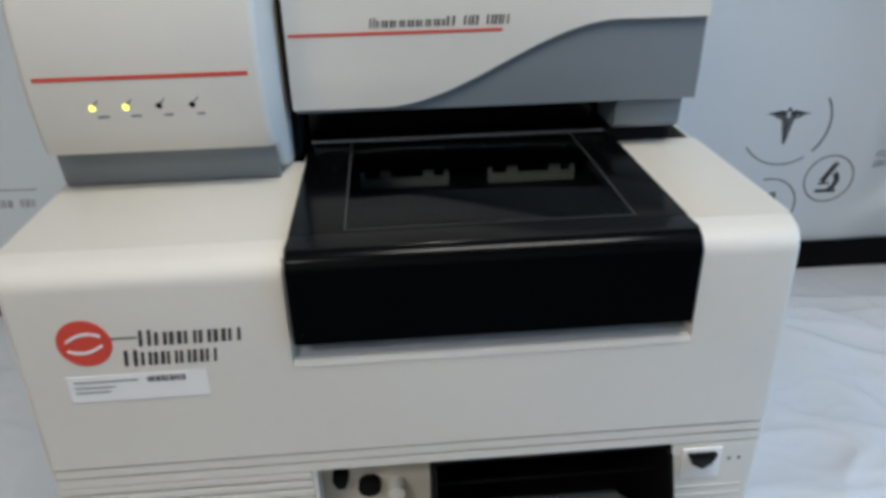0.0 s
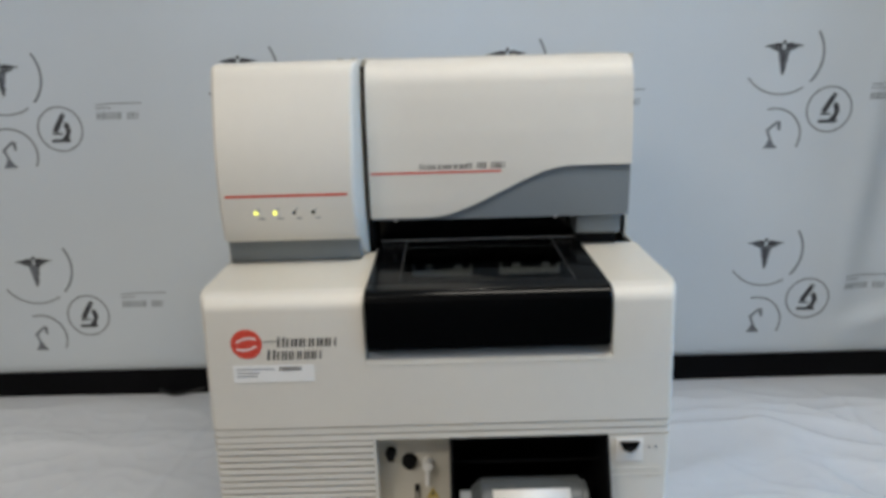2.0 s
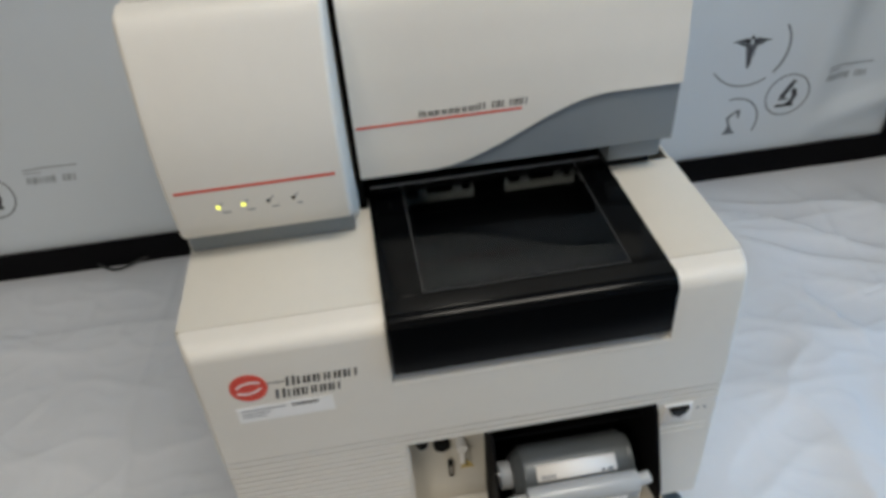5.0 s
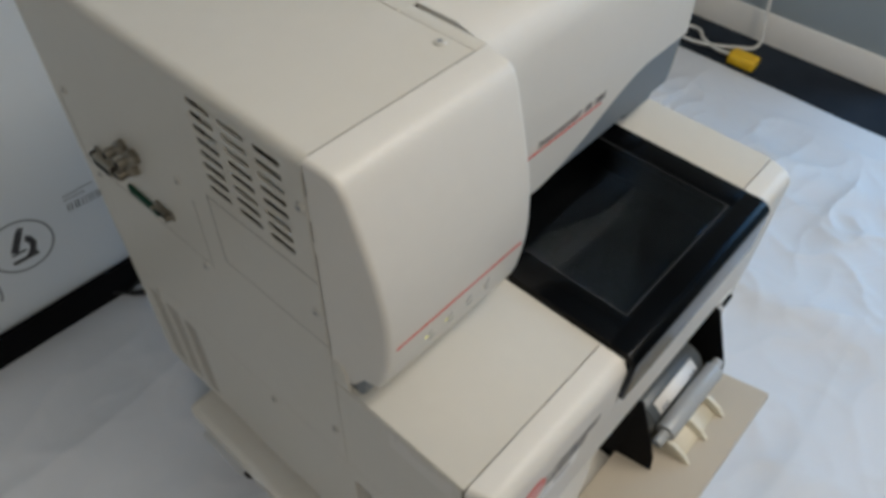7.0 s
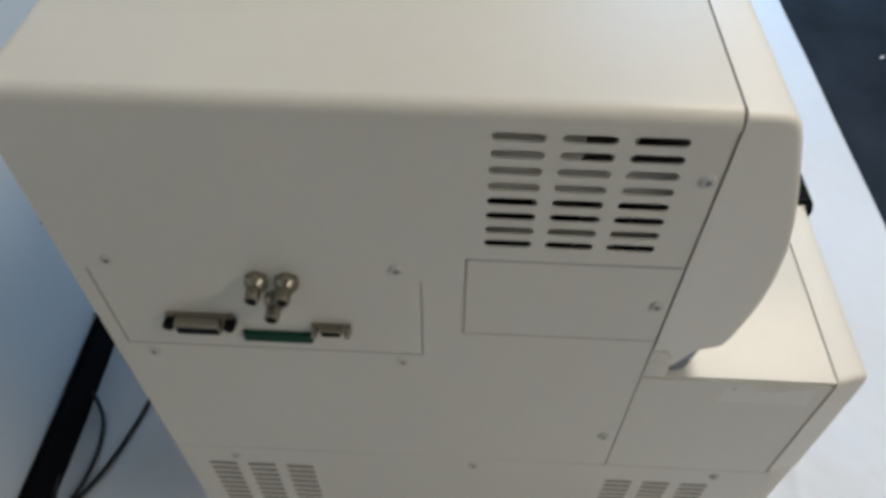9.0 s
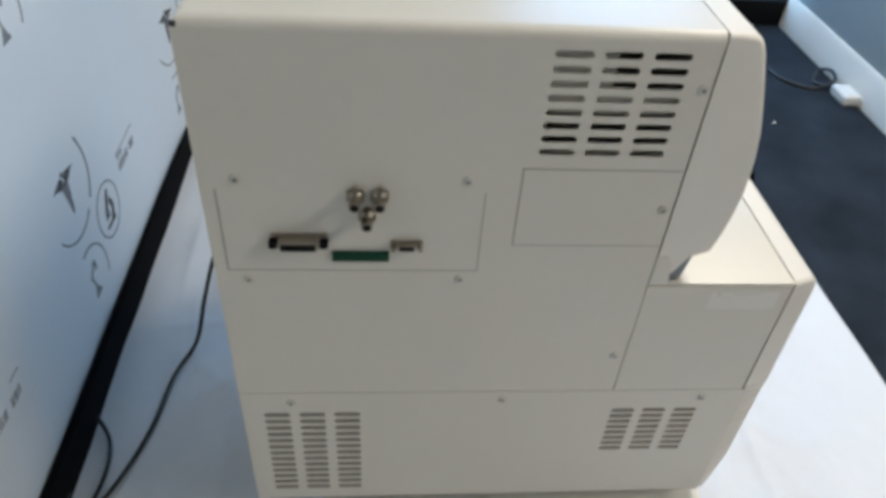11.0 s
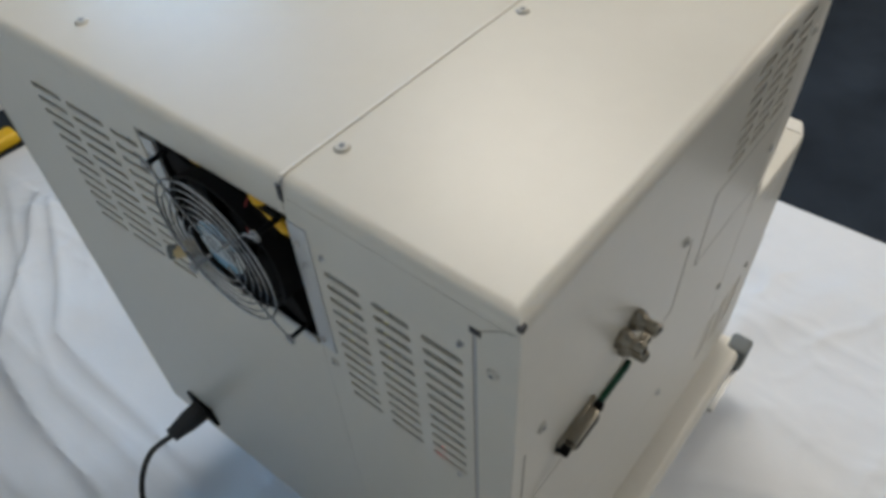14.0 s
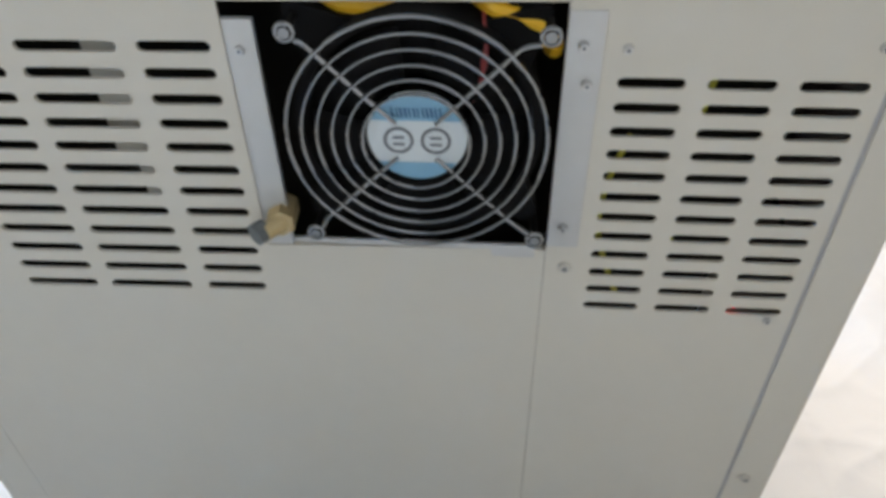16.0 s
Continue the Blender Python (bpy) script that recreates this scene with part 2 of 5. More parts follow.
def slotted(u0, u1, v0, v1, slots, place, depth):
    """A sheet in the plane (u, v) with round-ended slots cut through it. slots: a list of blocks (columns of u-spans, rows of v, height).
    place(u, v, d) gives the world's point at a depth d behind the face."""
    bm = bmesh.new()
    cuts_u, cells = [], []
    for cols, rows, h in slots:
        for a, b in cols:
            for v in rows:
                cells.append((a, b, v - h / 2, v + h / 2))
    us = sorted({round(x, 5) for c in cells for x in (c[0] - 0.002, c[1] + 0.002)} | {u0, u1})
    vs = sorted({round(x, 5) for c in cells for x in (c[2] - 0.0008, c[3] + 0.0008)} | {v0, v1})
    memo = {}

    def vert(u, v, d):
        key = (round(u, 5), round(v, 5), d)
        if key not in memo:
            memo[key] = bm.verts.new(place(u, v, d))
        return memo[key]
    lookup = {(round(c[0] - 0.002, 5), round(c[2] - 0.0008, 5)): c for c in cells}
    for i in range(len(us) - 1):
        for j in range(len(vs) - 1):
            a, b, c, d = us[i], us[i + 1], vs[j], vs[j + 1]
            cell = lookup.get((a, c))
            if not cell:
                bm.faces.new([vert(*p, 0) for p in ((a, c), (b, c), (b, d), (a, d))])
                continue
            s0, s1, w0, w1 = cell
            r, mid = (w1 - w0) / 2, (w0 + w1) / 2
            left = [(s0 + r - r * math.cos(q), mid + r * math.sin(q)) for q in (-math.pi / 2, -0.8, 0, 0.8, math.pi / 2)]
            right = [(s1 - r + r * math.cos(q), mid + r * math.sin(q)) for q in (-math.pi / 2, -0.8, 0, 0.8, math.pi / 2)]
            for poly in ([(a, c), (b, c), right[0], left[0]], [(b, d), (a, d), left[-1], right[-1]],
                         [(a, d), (a, c)] + left, [(b, c), (b, d)] + right[::-1]):
                bm.faces.new([vert(*p, 0) for p in poly])
            loop = left + right[::-1]
            for k in range(len(loop)):
                p, q = loop[k], loop[(k + 1) % len(loop)]
                bm.faces.new([vert(*p, 0), vert(*q, 0), vert(*q, depth), vert(*p, depth)])
    rim = [(u0, v0), (u1, v0), (u1, v1), (u0, v1)]
    edge_u = [(u, v0) for u in us] + [(u1, v) for v in vs[1:]] + [(u, v1) for u in us[-2::-1]] + [(u0, v) for v in vs[-2:0:-1]]
    for k in range(len(edge_u)):
        p, q = edge_u[k], edge_u[(k + 1) % len(edge_u)]
        bm.faces.new([vert(*p, 0), vert(*q, 0), vert(*q, depth), vert(*p, depth)])
    return bm


def columns(a, b, n, gap):
    w = (b - a - gap * (n - 1)) / n
    return [(a + i * (w + gap), a + i * (w + gap) + w) for i in range(n)]


def rows_of(a, b, n):
    return [a + (b - a) * i / (n - 1) for i in range(n)]


def flat(polys, place, thick=0.0006, bm=None):
    """Thin printed shapes: polygons in (u, v), laid by place(u, v, d), raised a hair."""
    bm = bm or bmesh.new()
    for poly in polys:
        top = [bm.verts.new(place(u, v, -thick)) for u, v in poly]
        low = [bm.verts.new(place(u, v, 0.0)) for u, v in poly]
        bm.faces.new(top)
        for k in range(len(poly)):
            j = (k + 1) % len(poly)
            bm.faces.new((top[k], top[j], low[j], low[k]))
    return bm


def rect(u0, u1, v0, v1):
    return [(u0, v0), (u1, v0), (u1, v1), (u0, v1)]


def disc(u, v, r, n=28):
    return [(u + r * math.cos(2 * math.pi * k / n), v + r * math.sin(2 * math.pi * k / n)) for k in range(n)]


def arc(u, v, r, w, a0, a1, n=14):
    """An arc of a ring as a run of four-sided pieces; degrees."""
    out = []
    for k in range(n):
        p, q = radians(a0 + (a1 - a0) * k / n), radians(a0 + (a1 - a0) * (k + 1) / n)
        out.append([(u + (r - w / 2) * math.cos(p), v + (r - w / 2) * math.sin(p)), (u + (r + w / 2) * math.cos(p), v + (r + w / 2) * math.sin(p)),
                    (u + (r + w / 2) * math.cos(q), v + (r + w / 2) * math.sin(q)), (u + (r - w / 2) * math.cos(q), v + (r - w / 2) * math.sin(q))])
    return out


def word_bars(u0, u1, v0, v1, letters, gap=0.22):
    """A word that stands as a row of plain upright bars."""
    w, tilt = (u1 - u0) / letters, 0.12 * (v1 - v0)
    bars = []
    for i in range(letters):
        a, b = u0 + i * w, u0 + (i + 1 - gap) * w
        third = (b - a) * (0.30, 0.36, 0.26)[i % 3]
        for p, q in ((a, a + third), (b - third, b)):
            bars.append([(p, v0), (q, v0), (q + tilt, v1), (p + tilt, v1)])
    return bars


# ---- the room ----
bm = box(-2.6, 4.2, -3.4, 2.2, FLOOR - 0.1, FLOOR)
structure("floor", bm, CARPET, "charcoal speckled low-pile carpet floor", "floor")
structure("ceiling", box(-2.6, 4.2, -3.4, 2.2, CEIL, CEIL + 0.1), CEILM, "white ceiling", "ceiling")
structure("wall_north", box(-2.6, 4.2, 2.2, 2.35, FLOOR, CEIL), WALL_W, "off-white painted wall", "wall")
structure("wall_south", box(-2.6, 4.2, -3.55, -3.4, FLOOR, CEIL), WALL_W, "off-white painted wall", "wall")
structure("wall_west", box(-2.75, -2.6, -3.4, 2.2, FLOOR, CEIL), WALL_W, "off-white painted wall", "wall")
# the east wall: a blue-grey stretch that ends in a return, then a glazed black-framed door front
WX, WY = 1.965, 0.075
structure("wall_east", box(WX + 0.012, WX + 0.30, WY, 2.2, FLOOR, CEIL, 0.004), WALL, "blue-grey painted wall", "wall")
bm = prism([(WX - 0.004, FLOOR), (WX + 0.012, FLOOR), (WX + 0.012, FLOOR + 0.090), (WX + 0.006, FLOOR + 0.090), (WX, FLOOR + 0.076)], "y", WY - 0.012, 2.2)
structure("baseboard", bm, TRIM, "white painted baseboard", "baseboard")
bm = prism([(WY - 0.016, FLOOR), (WY, FLOOR), (WY, FLOOR + 0.090), (WY - 0.006, FLOOR + 0.090), (WY - 0.012, FLOOR + 0.076)], "x", WX, WX + 0.30)
structure("baseboard_return", bm, TRIM, "white painted baseboard on the wall's end", "baseboard")
structure("threshold", box(2.10, 2.19, -0.75, WY - 0.02, FLOOR, FLOOR + 0.012, 0.004), GREY_L, "worn grey metal door threshold", "threshold")
DX = 2.21
SY0, SY1 = -1.30, -1.13
structure("wall_stub", box(1.35, 2.60, SY0, SY1, FLOOR, CEIL, 0.004), WALL, "blue-grey painted wall beside the door", "wall")
bm = prism([(SY1, FLOOR), (SY1 + 0.016, FLOOR), (SY1 + 0.012, FLOOR + 0.11), (SY1 + 0.006, FLOOR + 0.125), (SY1, FLOOR + 0.125)], "x", 1.35, DX)
structure("baseboard_stub", bm, TRIM, "white painted baseboard", "baseboard")
structure("door_front_sill", box(DX, DX + 0.06, SY1, WY - 0.02, FLOOR, FLOOR + 0.10, 0.004), BLACK_M, "black metal bottom rail of the glazed door", "door frame")
structure("door_front_head", box(DX, DX + 0.06, SY1, WY - 0.02, 2.15, CEIL, 0.004), BLACK_M, "black metal head of the glazed door", "door frame")
for y, w in ((WY - 0.06, 0.04), (-0.84, 0.05)):
    structure("door_mullion", box(DX, DX + 0.06, y - w, y + w, FLOOR + 0.10, 2.15), BLACK_M, "black metal mullion of the glazed door", "door frame")
structure("wall_far_east", box(4.2, 4.35, -3.4, 2.2, FLOOR, CEIL), WALL_W, "off-white painted wall", "wall")
structure("wall_return", box(2.30, 4.2, WY, WY + 0.15, FLOOR, CEIL), WALL_W, "off-white painted wall", "wall")
OUTSIDE = glow("daylight_blue", (0.20, 0.50, 0.95), 0.8)
nt = OUTSIDE.node_tree
geo, sep, climb = nt.nodes.new("ShaderNodeNewGeometry"), nt.nodes.new("ShaderNodeSeparateXYZ"), nt.nodes.new("ShaderNodeMapRange")
climb.inputs["From Min"].default_value, climb.inputs["From Max"].default_value = 0.0, 1.6
climb.inputs["To Min"].default_value, climb.inputs["To Max"].default_value = 0.7, 3.2
nt.links.new(geo.outputs["Position"], sep.inputs[0])
nt.links.new(sep.outputs["Z"], climb.inputs["Value"])
nt.links.new(climb.outputs[0], nt.nodes["Principled BSDF"].inputs["Emission Strength"])
structure("daylight_backdrop", box(2.9, 2.92, SY0, WY, FLOOR, CEIL), OUTSIDE, "pale blue daylight outside the door", "backdrop")

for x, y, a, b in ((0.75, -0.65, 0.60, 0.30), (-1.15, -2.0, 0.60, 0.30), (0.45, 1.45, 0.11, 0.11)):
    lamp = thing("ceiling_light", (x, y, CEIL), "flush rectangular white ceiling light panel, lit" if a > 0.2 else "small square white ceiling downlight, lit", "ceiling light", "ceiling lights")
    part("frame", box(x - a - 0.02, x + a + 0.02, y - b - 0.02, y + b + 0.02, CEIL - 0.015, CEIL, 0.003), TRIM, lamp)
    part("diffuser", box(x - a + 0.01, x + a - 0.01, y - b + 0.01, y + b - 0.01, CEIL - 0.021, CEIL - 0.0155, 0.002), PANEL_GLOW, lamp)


# ---- the printed backdrop ----
BX0, BX1, BZ0, BZ1, BY = -2.2, 1.63, -0.235, 1.75, 1.035


def drape(x, z):
    """How far the vinyl swings towards the room."""
    w = 0.010 * math.sin(5.1 * x + 0.7 * z + 1.0) + 0.006 * math.sin(11.0 * x - 1.2 * z)
    w += 0.014 * math.exp(-((x - 1.40 - 0.10 * z) / 0.05) ** 2) - 0.011 * math.exp(-((x - 1.47 - 0.10 * z) / 0.06) ** 2)
    w += 0.012 * math.exp(-((x - 1.58) / 0.05) ** 2) * (1 + z)
    w += 0.010 * noise.noise(Vector((x * 1.7, z * 0.8, 3.0)))
    w *= min(1.0, 0.2 + (z + 0.22) / 0.5)
    # the loose corner bulges in a slanting fold
    side = min(1.0, max(0.0, (x - 1.36) / 0.12))
    d = z + 0.115 - 0.32 * (x - 1.52)
    return w + side * 0.020 * (math.exp(-(d / 0.022) ** 2) if d > 0 else math.exp(-(d / 0.055) ** 2))


def on_banner(u, v, d):
    return (u, BY - drape(u, v) + d, v)


def grid(nx, nz, fn):
    bm = bmesh.new()
    vs = [[bm.verts.new(fn(i / nx, j / nz)) for j in range(nz + 1)] for i in range(nx + 1)]
    for i in range(nx):
        for j in range(nz):
            bm.faces.new((vs[i][j], vs[i + 1][j], vs[i + 1][j + 1], vs[i][j + 1]))
    return bm


banner = thing("photo_backdrop", (0.0, BY, FLOOR), "white vinyl photo backdrop printed with grey medical icons, black hem", "backdrop")
bm = grid(260, 110, lambda a, b: on_banner(BX0 + (BX1 - BX0) * a, BZ0 + (BZ1 - BZ0) * b, 0))
sheet = part("vinyl_sheet", bm, BANNER, banner)
sheet.modifiers.new("thickness", "SOLIDIFY").thickness = -0.002


def hem_profile(x):
    bulge = 0.007 * math.exp(-((x - 0.58) / 0.10) ** 2)
    return bulge + 0.004 * math.sin(9 * x)


def hem_line(x):
    """The hem swings forward between its ends."""
    return 1.026 - 0.006 * math.exp(-((x - 0.2) / 0.5) ** 2)


bm = bmesh.new()
rows_ = []
for i in range(121):
    x = BX0 + (1.80 - BX0) * i / 120
    b = hem_profile(x)
    y = hem_line(x)
    rows_.append([bm.verts.new(p) for p in ((x, y + 0.012, -0.226), (x, y - 0.006, -0.219), (x, y - 0.008 - b, -0.25), (x, y - 0.006 - b * 0.6, FLOOR + 0.004), (x, y + 0.03, FLOOR + 0.004))])
for i in range(120):
    a, b = rows_[i], rows_[i + 1]
    for k in range(5):
        bm.faces.new((a[k], b[k], b[(k + 1) % 5], a[(k + 1) % 5]))
part("hem", bm, FABRIC, banner, "black fabric hem along the foot")
bm = grid(2, 30, lambda a, b: (BX1 - 0.01 + 0.085 * a + 0.012 * math.sin(2.2 * b + 0.3), BY - 0.012 - drape(BX1, BZ0 + 1.95 * b) * (1 - a), BZ0 + 1.95 * b))
hem2 = part("side_hem", bm, FABRIC, banner, "black fabric hem down the side")
hem2.modifiers.new("thickness", "SOLIDIFY").thickness = 0.01

ICON_H = 0.512
for column in (-1.46, -0.803, -0.193, 0.490, 1.182):
    for j in range(3):
        u, v = column, 0.080 + ICON_H * j
        ink = []
        # winged staff
        u, v = u + 0.004, v - 0.004
        for k in (-1, 1):
            ink += [[(u + k * 0.003, v + 0.016), (u + k * 0.004, v + 0.026), (u + k * 0.014, v + 0.0295), (u + k * 0.026, v + 0.0265), (u + k * 0.050, v + 0.0215), (u + k * 0.034, v + 0.0185)],
                    [(u + k * 0.004, v + 0.0075), (u + k * 0.004, v + 0.0150), (u + k * 0.034, v + 0.0175), (u + k * 0.024, v + 0.0115)]]
            # two snakes that cross over the staff
            line = [(u + k * (0.0115 - 0.0013 * q) * math.cos(q * 1.05), v + 0.006 - 0.0064 * q) for q in range(9)]
            ink += [[p, (p[0] + 0.0042, p[1]), (q[0] + 0.0042, q[1]), q] for p, q in zip(line, line[1:])]
        ink += [rect(u - 0.0022, u + 0.0022, v - 0.050, v + 0.014), disc(u, v + 0.0305, 0.0050, 10)]
        pale = [[(u - 0.0145, v + 0.010), (u + 0.0145, v + 0.010), (u + 0.0030, v - 0.046), (u - 0.0030, v - 0.046)]]
        # microscope
        mu, mv = u + 0.126, v - 0.138
        ink += [rect(mu - 0.026, mu + 0.022, mv - 0.034, mv - 0.026), [(mu - 0.022, mv - 0.014), (mu + 0.004, mv - 0.014), (mu + 0.004, mv - 0.009), (mu - 0.022, mv - 0.009)],
                [(mu - 0.021, mv - 0.004), (mu - 0.009, mv - 0.010), (mu + 0.014, mv + 0.030), (mu + 0.003, mv + 0.036)],
                [(mu + 0.004, mv + 0.036), (mu + 0.015, mv + 0.031), (mu + 0.018, mv + 0.037), (mu + 0.009, mv + 0.042)],
                [(mu + 0.000, mv - 0.026), (mu + 0.018, mv - 0.026), (mu + 0.027, mv - 0.004), (mu + 0.022, mv + 0.014), (mu + 0.013, mv + 0.018), (mu + 0.009, mv + 0.008), (mu + 0.014, mv - 0.003), (mu + 0.011, mv - 0.014)]]
        # lamp on a jointed arm
        lu, lv = u - 0.010, v - 0.201
        pale += [rect(lu - 0.020, lu + 0.012, lv - 0.034, lv - 0.028), [(lu - 0.016, lv - 0.028), (lu + 0.008, lv - 0.028), (lu - 0.002, lv - 0.012), (lu - 0.010, lv - 0.012)]]
        pale += [[(lu - 0.008, lv - 0.012), (lu - 0.002, lv - 0.012), (lu - 0.012, lv + 0.016), (lu - 0.018, lv + 0.014)],
                [(lu - 0.018, lv + 0.014), (lu - 0.012, lv + 0.010), (lu + 0.012, lv + 0.032), (lu + 0.008, lv + 0.036)],
                [(lu + 0.008, lv + 0.036), (lu + 0.018, lv + 0.034), (lu + 0.018, lv + 0.012), (lu + 0.012, lv + 0.012)]]
        part("icon", flat(ink, on_banner), INK, banner)
        ring = pale + arc(u, v, 0.098, 0.0040, -146, -56, 16) + arc(u, v, 0.098, 0.0054, -44, 34, 14)
        ring += arc(mu, mv, 0.057, 0.0038, 0, 360, 26)
        ring += arc(lu, lv, 0.068, 0.0042, -28, 105, 16)
        part("ring", flat(ring, on_banner), INK_L, banner)
        tu, tv = u + 0.225, v - 0.102
        words = word_bars(tu, tu + 0.030, tv + 0.022, tv + 0.026, 6) + [rect(tu + 0.030, tu + 0.125, tv + 0.025, tv + 0.0275)]
        words += word_bars(tu, tu + 0.040, tv + 0.013, tv + 0.017, 8) + word_bars(tu, tu + 0.070, tv - 0.014, tv + 0.004, 5, 0.35) + word_bars(tu + 0.082, tu + 0.116, tv - 0.014, tv + 0.004, 3, 0.4)
        part("caption", flat(words, on_banner), INK_L, banner)


# ---- the ground sheet ----
CX0, CX1, CY0, CY1 = -2.0, 1.745, -0.55, 1.037


TERRACES = [(((0.6, 0.80, 1.127, 1.37, 1.8), (0.850, 0.842, 0.816, 0.600, 0.30)), 0.017), (((0.6, 1.07, 1.25, 1.8), (0.716, 0.713, 0.610, 0.30)), 0.013),
            (((0.6, 1.04, 1.40, 1.8), (0.925, 0.940, 0.780, 0.63)), 0.012), (((0.6, 0.95, 1.18, 1.8), (0.770, 0.775, 0.720, 0.45)), 0.009)]


def cloth_height(x, y):
    z = 0.006 * noise.noise(Vector((x * 2.1, y * 2.1, 0.0))) + 0.004 * noise.noise(Vector((x * 6.0, y * 5.0, 4.0)))
    # soft folds that run across the sheet
    n = 0.08 * noise.noise(Vector((x * 1.3, y * 1.3, 9.0)))
    for a, c, h, w in ((0.9, 0.25, 0.013, 0.06), (0.9, 0.52, 0.010, 0.05), (-0.5, 0.9, 0.018, 0.05), (-1.4, 1.3, 0.020, 0.06), (0.15, -0.25, 0.012, 0.05), (0.05, 0.78, 0.012, 0.06), (2.2, 0.9, 0.014, 0.05)):
        d = (y - a * (x - 0.8) * 0.6 - c + n) / math.hypot(1, a * 0.6)
        z += 0.6 * h * math.exp(-(d / w) ** 2)
    # folds that run away from the camera on the open side
    for xx, h in ((1.02, 0.012), (1.42, 0.012), (-0.45, 0.008), (-1.0, 0.010)):
        d = x - xx - 0.25 * noise.noise(Vector((y * 1.1, xx * 7, 2.0)))
        z += h * math.exp(-(d / 0.06) ** 2)
    calm = 1.0 - 0.85 * min(1.0, max(0.0, (x - 0.5) / 0.15)) * min(1.0, max(0.0, (y - 0.5) / 0.1))
    rough = 1.0 + 1.3 * min(1.0, max(0.0, (x - 0.85) / 0.4)) * min(1.0, max(0.0, (0.75 - y) / 0.2))
    for k, (f, a, sharp) in enumerate(((3.1, 0.006, 6), (5.2, 0.004, 9), (9.5, 0.0022, 9))):
        r = 1 - abs(noise.noise(Vector((x * f + 5 * k, y * f * 1.3, 11.0 + k))))
        z += a * rough * calm * r ** sharp
    # straight terraced folds on the strip behind the instrument
    if x > 0.55 and y > 0.5:
        fade = min(1.0, (x - 0.55) / 0.15)
        for line, h in TERRACES:
            d = y - float(np.interp(x, line[0], line[1])) - 0.006 * noise.noise(Vector((x * 5, 1.0, h * 90)))
            z += fade * 1.15 * h * (math.exp(d / 0.065) if d < 0 else math.exp(-d / 0.014))
    # sharp creases where it was folded up
    for c in (-1.1, -0.3, 0.5, 1.3):
        z += 0.004 * math.exp(-abs(x - c - 0.01 * math.sin(9 * y)) / 0.012)
    for c in (-0.2, 0.28, 0.76):
        z += 0.004 * math.exp(-abs(y - c - 0.01 * math.sin(7 * x)) / 0.012)
    return z


def cloth_point(a, b):
    x, y = CX0 + (CX1 - CX0) * a, CY0 + (CY1 - CY0) * b
    edge = min(1.0, 12 * min(a, 1 - a, b * 0.6, (1 - b) * 0.6))
    wob = 0.012 * noise.noise(Vector((x * 3, y * 3, 7)))
    return (x + wob, y + wob, FLOOR + 0.006 + max(0.0, cloth_height(x, y) + 0.008) * edge)


bm = grid(480, 220, cloth_point)
cloth = part("ground_sheet", bm, SHEET)
cloth.modifiers.new("thickness", "SOLIDIFY").thickness = -0.002
tagged(cloth, "creased white plastic sheet spread over the carpet", "ground sheet")


# ---- the wheeled dolly under the instrument ----
dolly = thing("wheeled_dolly", (0.27, 0.28, FLOOR), "cream platform dolly with grey rubber corners on casters, carrying the instrument", "dolly")
DZ0, DZ1 = -0.180, -0.134
part("deck", box(-0.036, 0.60, 0.006, 0.585, DZ0, DZ1, 0.012, 3), DOLLY, dolly)
for sx, x in ((-1, -0.036), (1, 0.60)):
    for sy, y in ((-1, 0.006), (1, 0.585)):
        if sy < 0:
            bm = box(x - 0.010 if sx < 0 else x - 0.026, x + 0.026 if sx < 0 else x + 0.010, y - 0.014, y + 0.027, DZ0 - 0.006, DZ1 + 0.003, 0.010, 3)
            part("corner_bumper", bm, RUBBER, dolly, "rounded grey rubber corner bumper")
        cx, cy = x - sx * 0.026, y - sy * 0.078
        part("caster_plate", box(cx - 0.034, cx + 0.034, cy - 0.058, cy + 0.045, DZ0 - 0.010, DZ0 - 0.0005, 0.003), ZINC, dolly, "zinc caster mounting plate")
        for k in (-1, 1):
            part("caster_fork", prism([(cy - 0.018, DZ0 - 0.008), (cy + 0.018, DZ0 - 0.008), (cy + 0.008, DZ0 - 0.082), (cy - 0.008, DZ0 - 0.082)], "x", cx + k * 0.019 - 0.0015, cx + k * 0.019 + 0.0015), ZINC, dolly)
        wheel = part("wheel", cyl((cx - 0.014, cy, FLOOR + 0.050), (cx + 0.014, cy, FLOOR + 0.050), 0.042, n=24, bevel=0.006), BLACK_M, dolly)
        part("axle", cyl((cx - 0.022, cy, FLOOR + 0.050), (cx + 0.022, cy, FLOOR + 0.050), 0.006, n=10), STEEL, wheel)


# ---- the instrument ----
W, D, H, B = 0.622, 0.667, 0.607, -0.095
inst = thing("lab_analyzer", (0.30, 0.33, -0.134), "beige laboratory analyzer with black sample tray and slate grey wave", "lab instrument")


def left_face(u, v, d):
    return (d, u, v)


WB = 0.640


def lean(x):
    """The back sheet stands slightly out of square."""
    return 0.025 * max(0.0, x - 0.19)


def leaned(bm):
    for v in bm.verts:
        if v.co.y > D - 0.02:
            v.co.y += lean(v.co.x)
    return bm


def back_face(u, v, d):
    return (u, D + lean(u) - d, v)


def front_face(u, v, d):
    return (u, d, v)


# near-black blocks whose colour stands in for the shade inside
part("chassis", box(0.05, W - 0.05, 0.43, 0.56, 0.14, 0.57), DARK_IN, inst, "inner chassis block, the inside's shade in its near-black colour")
part("lower_chassis", box(0.03, W - 0.03, 0.19, 0.64, B + 0.02, 0.13), DARK_IN, inst, "inner chassis block, the inside's shade in its near-black colour")

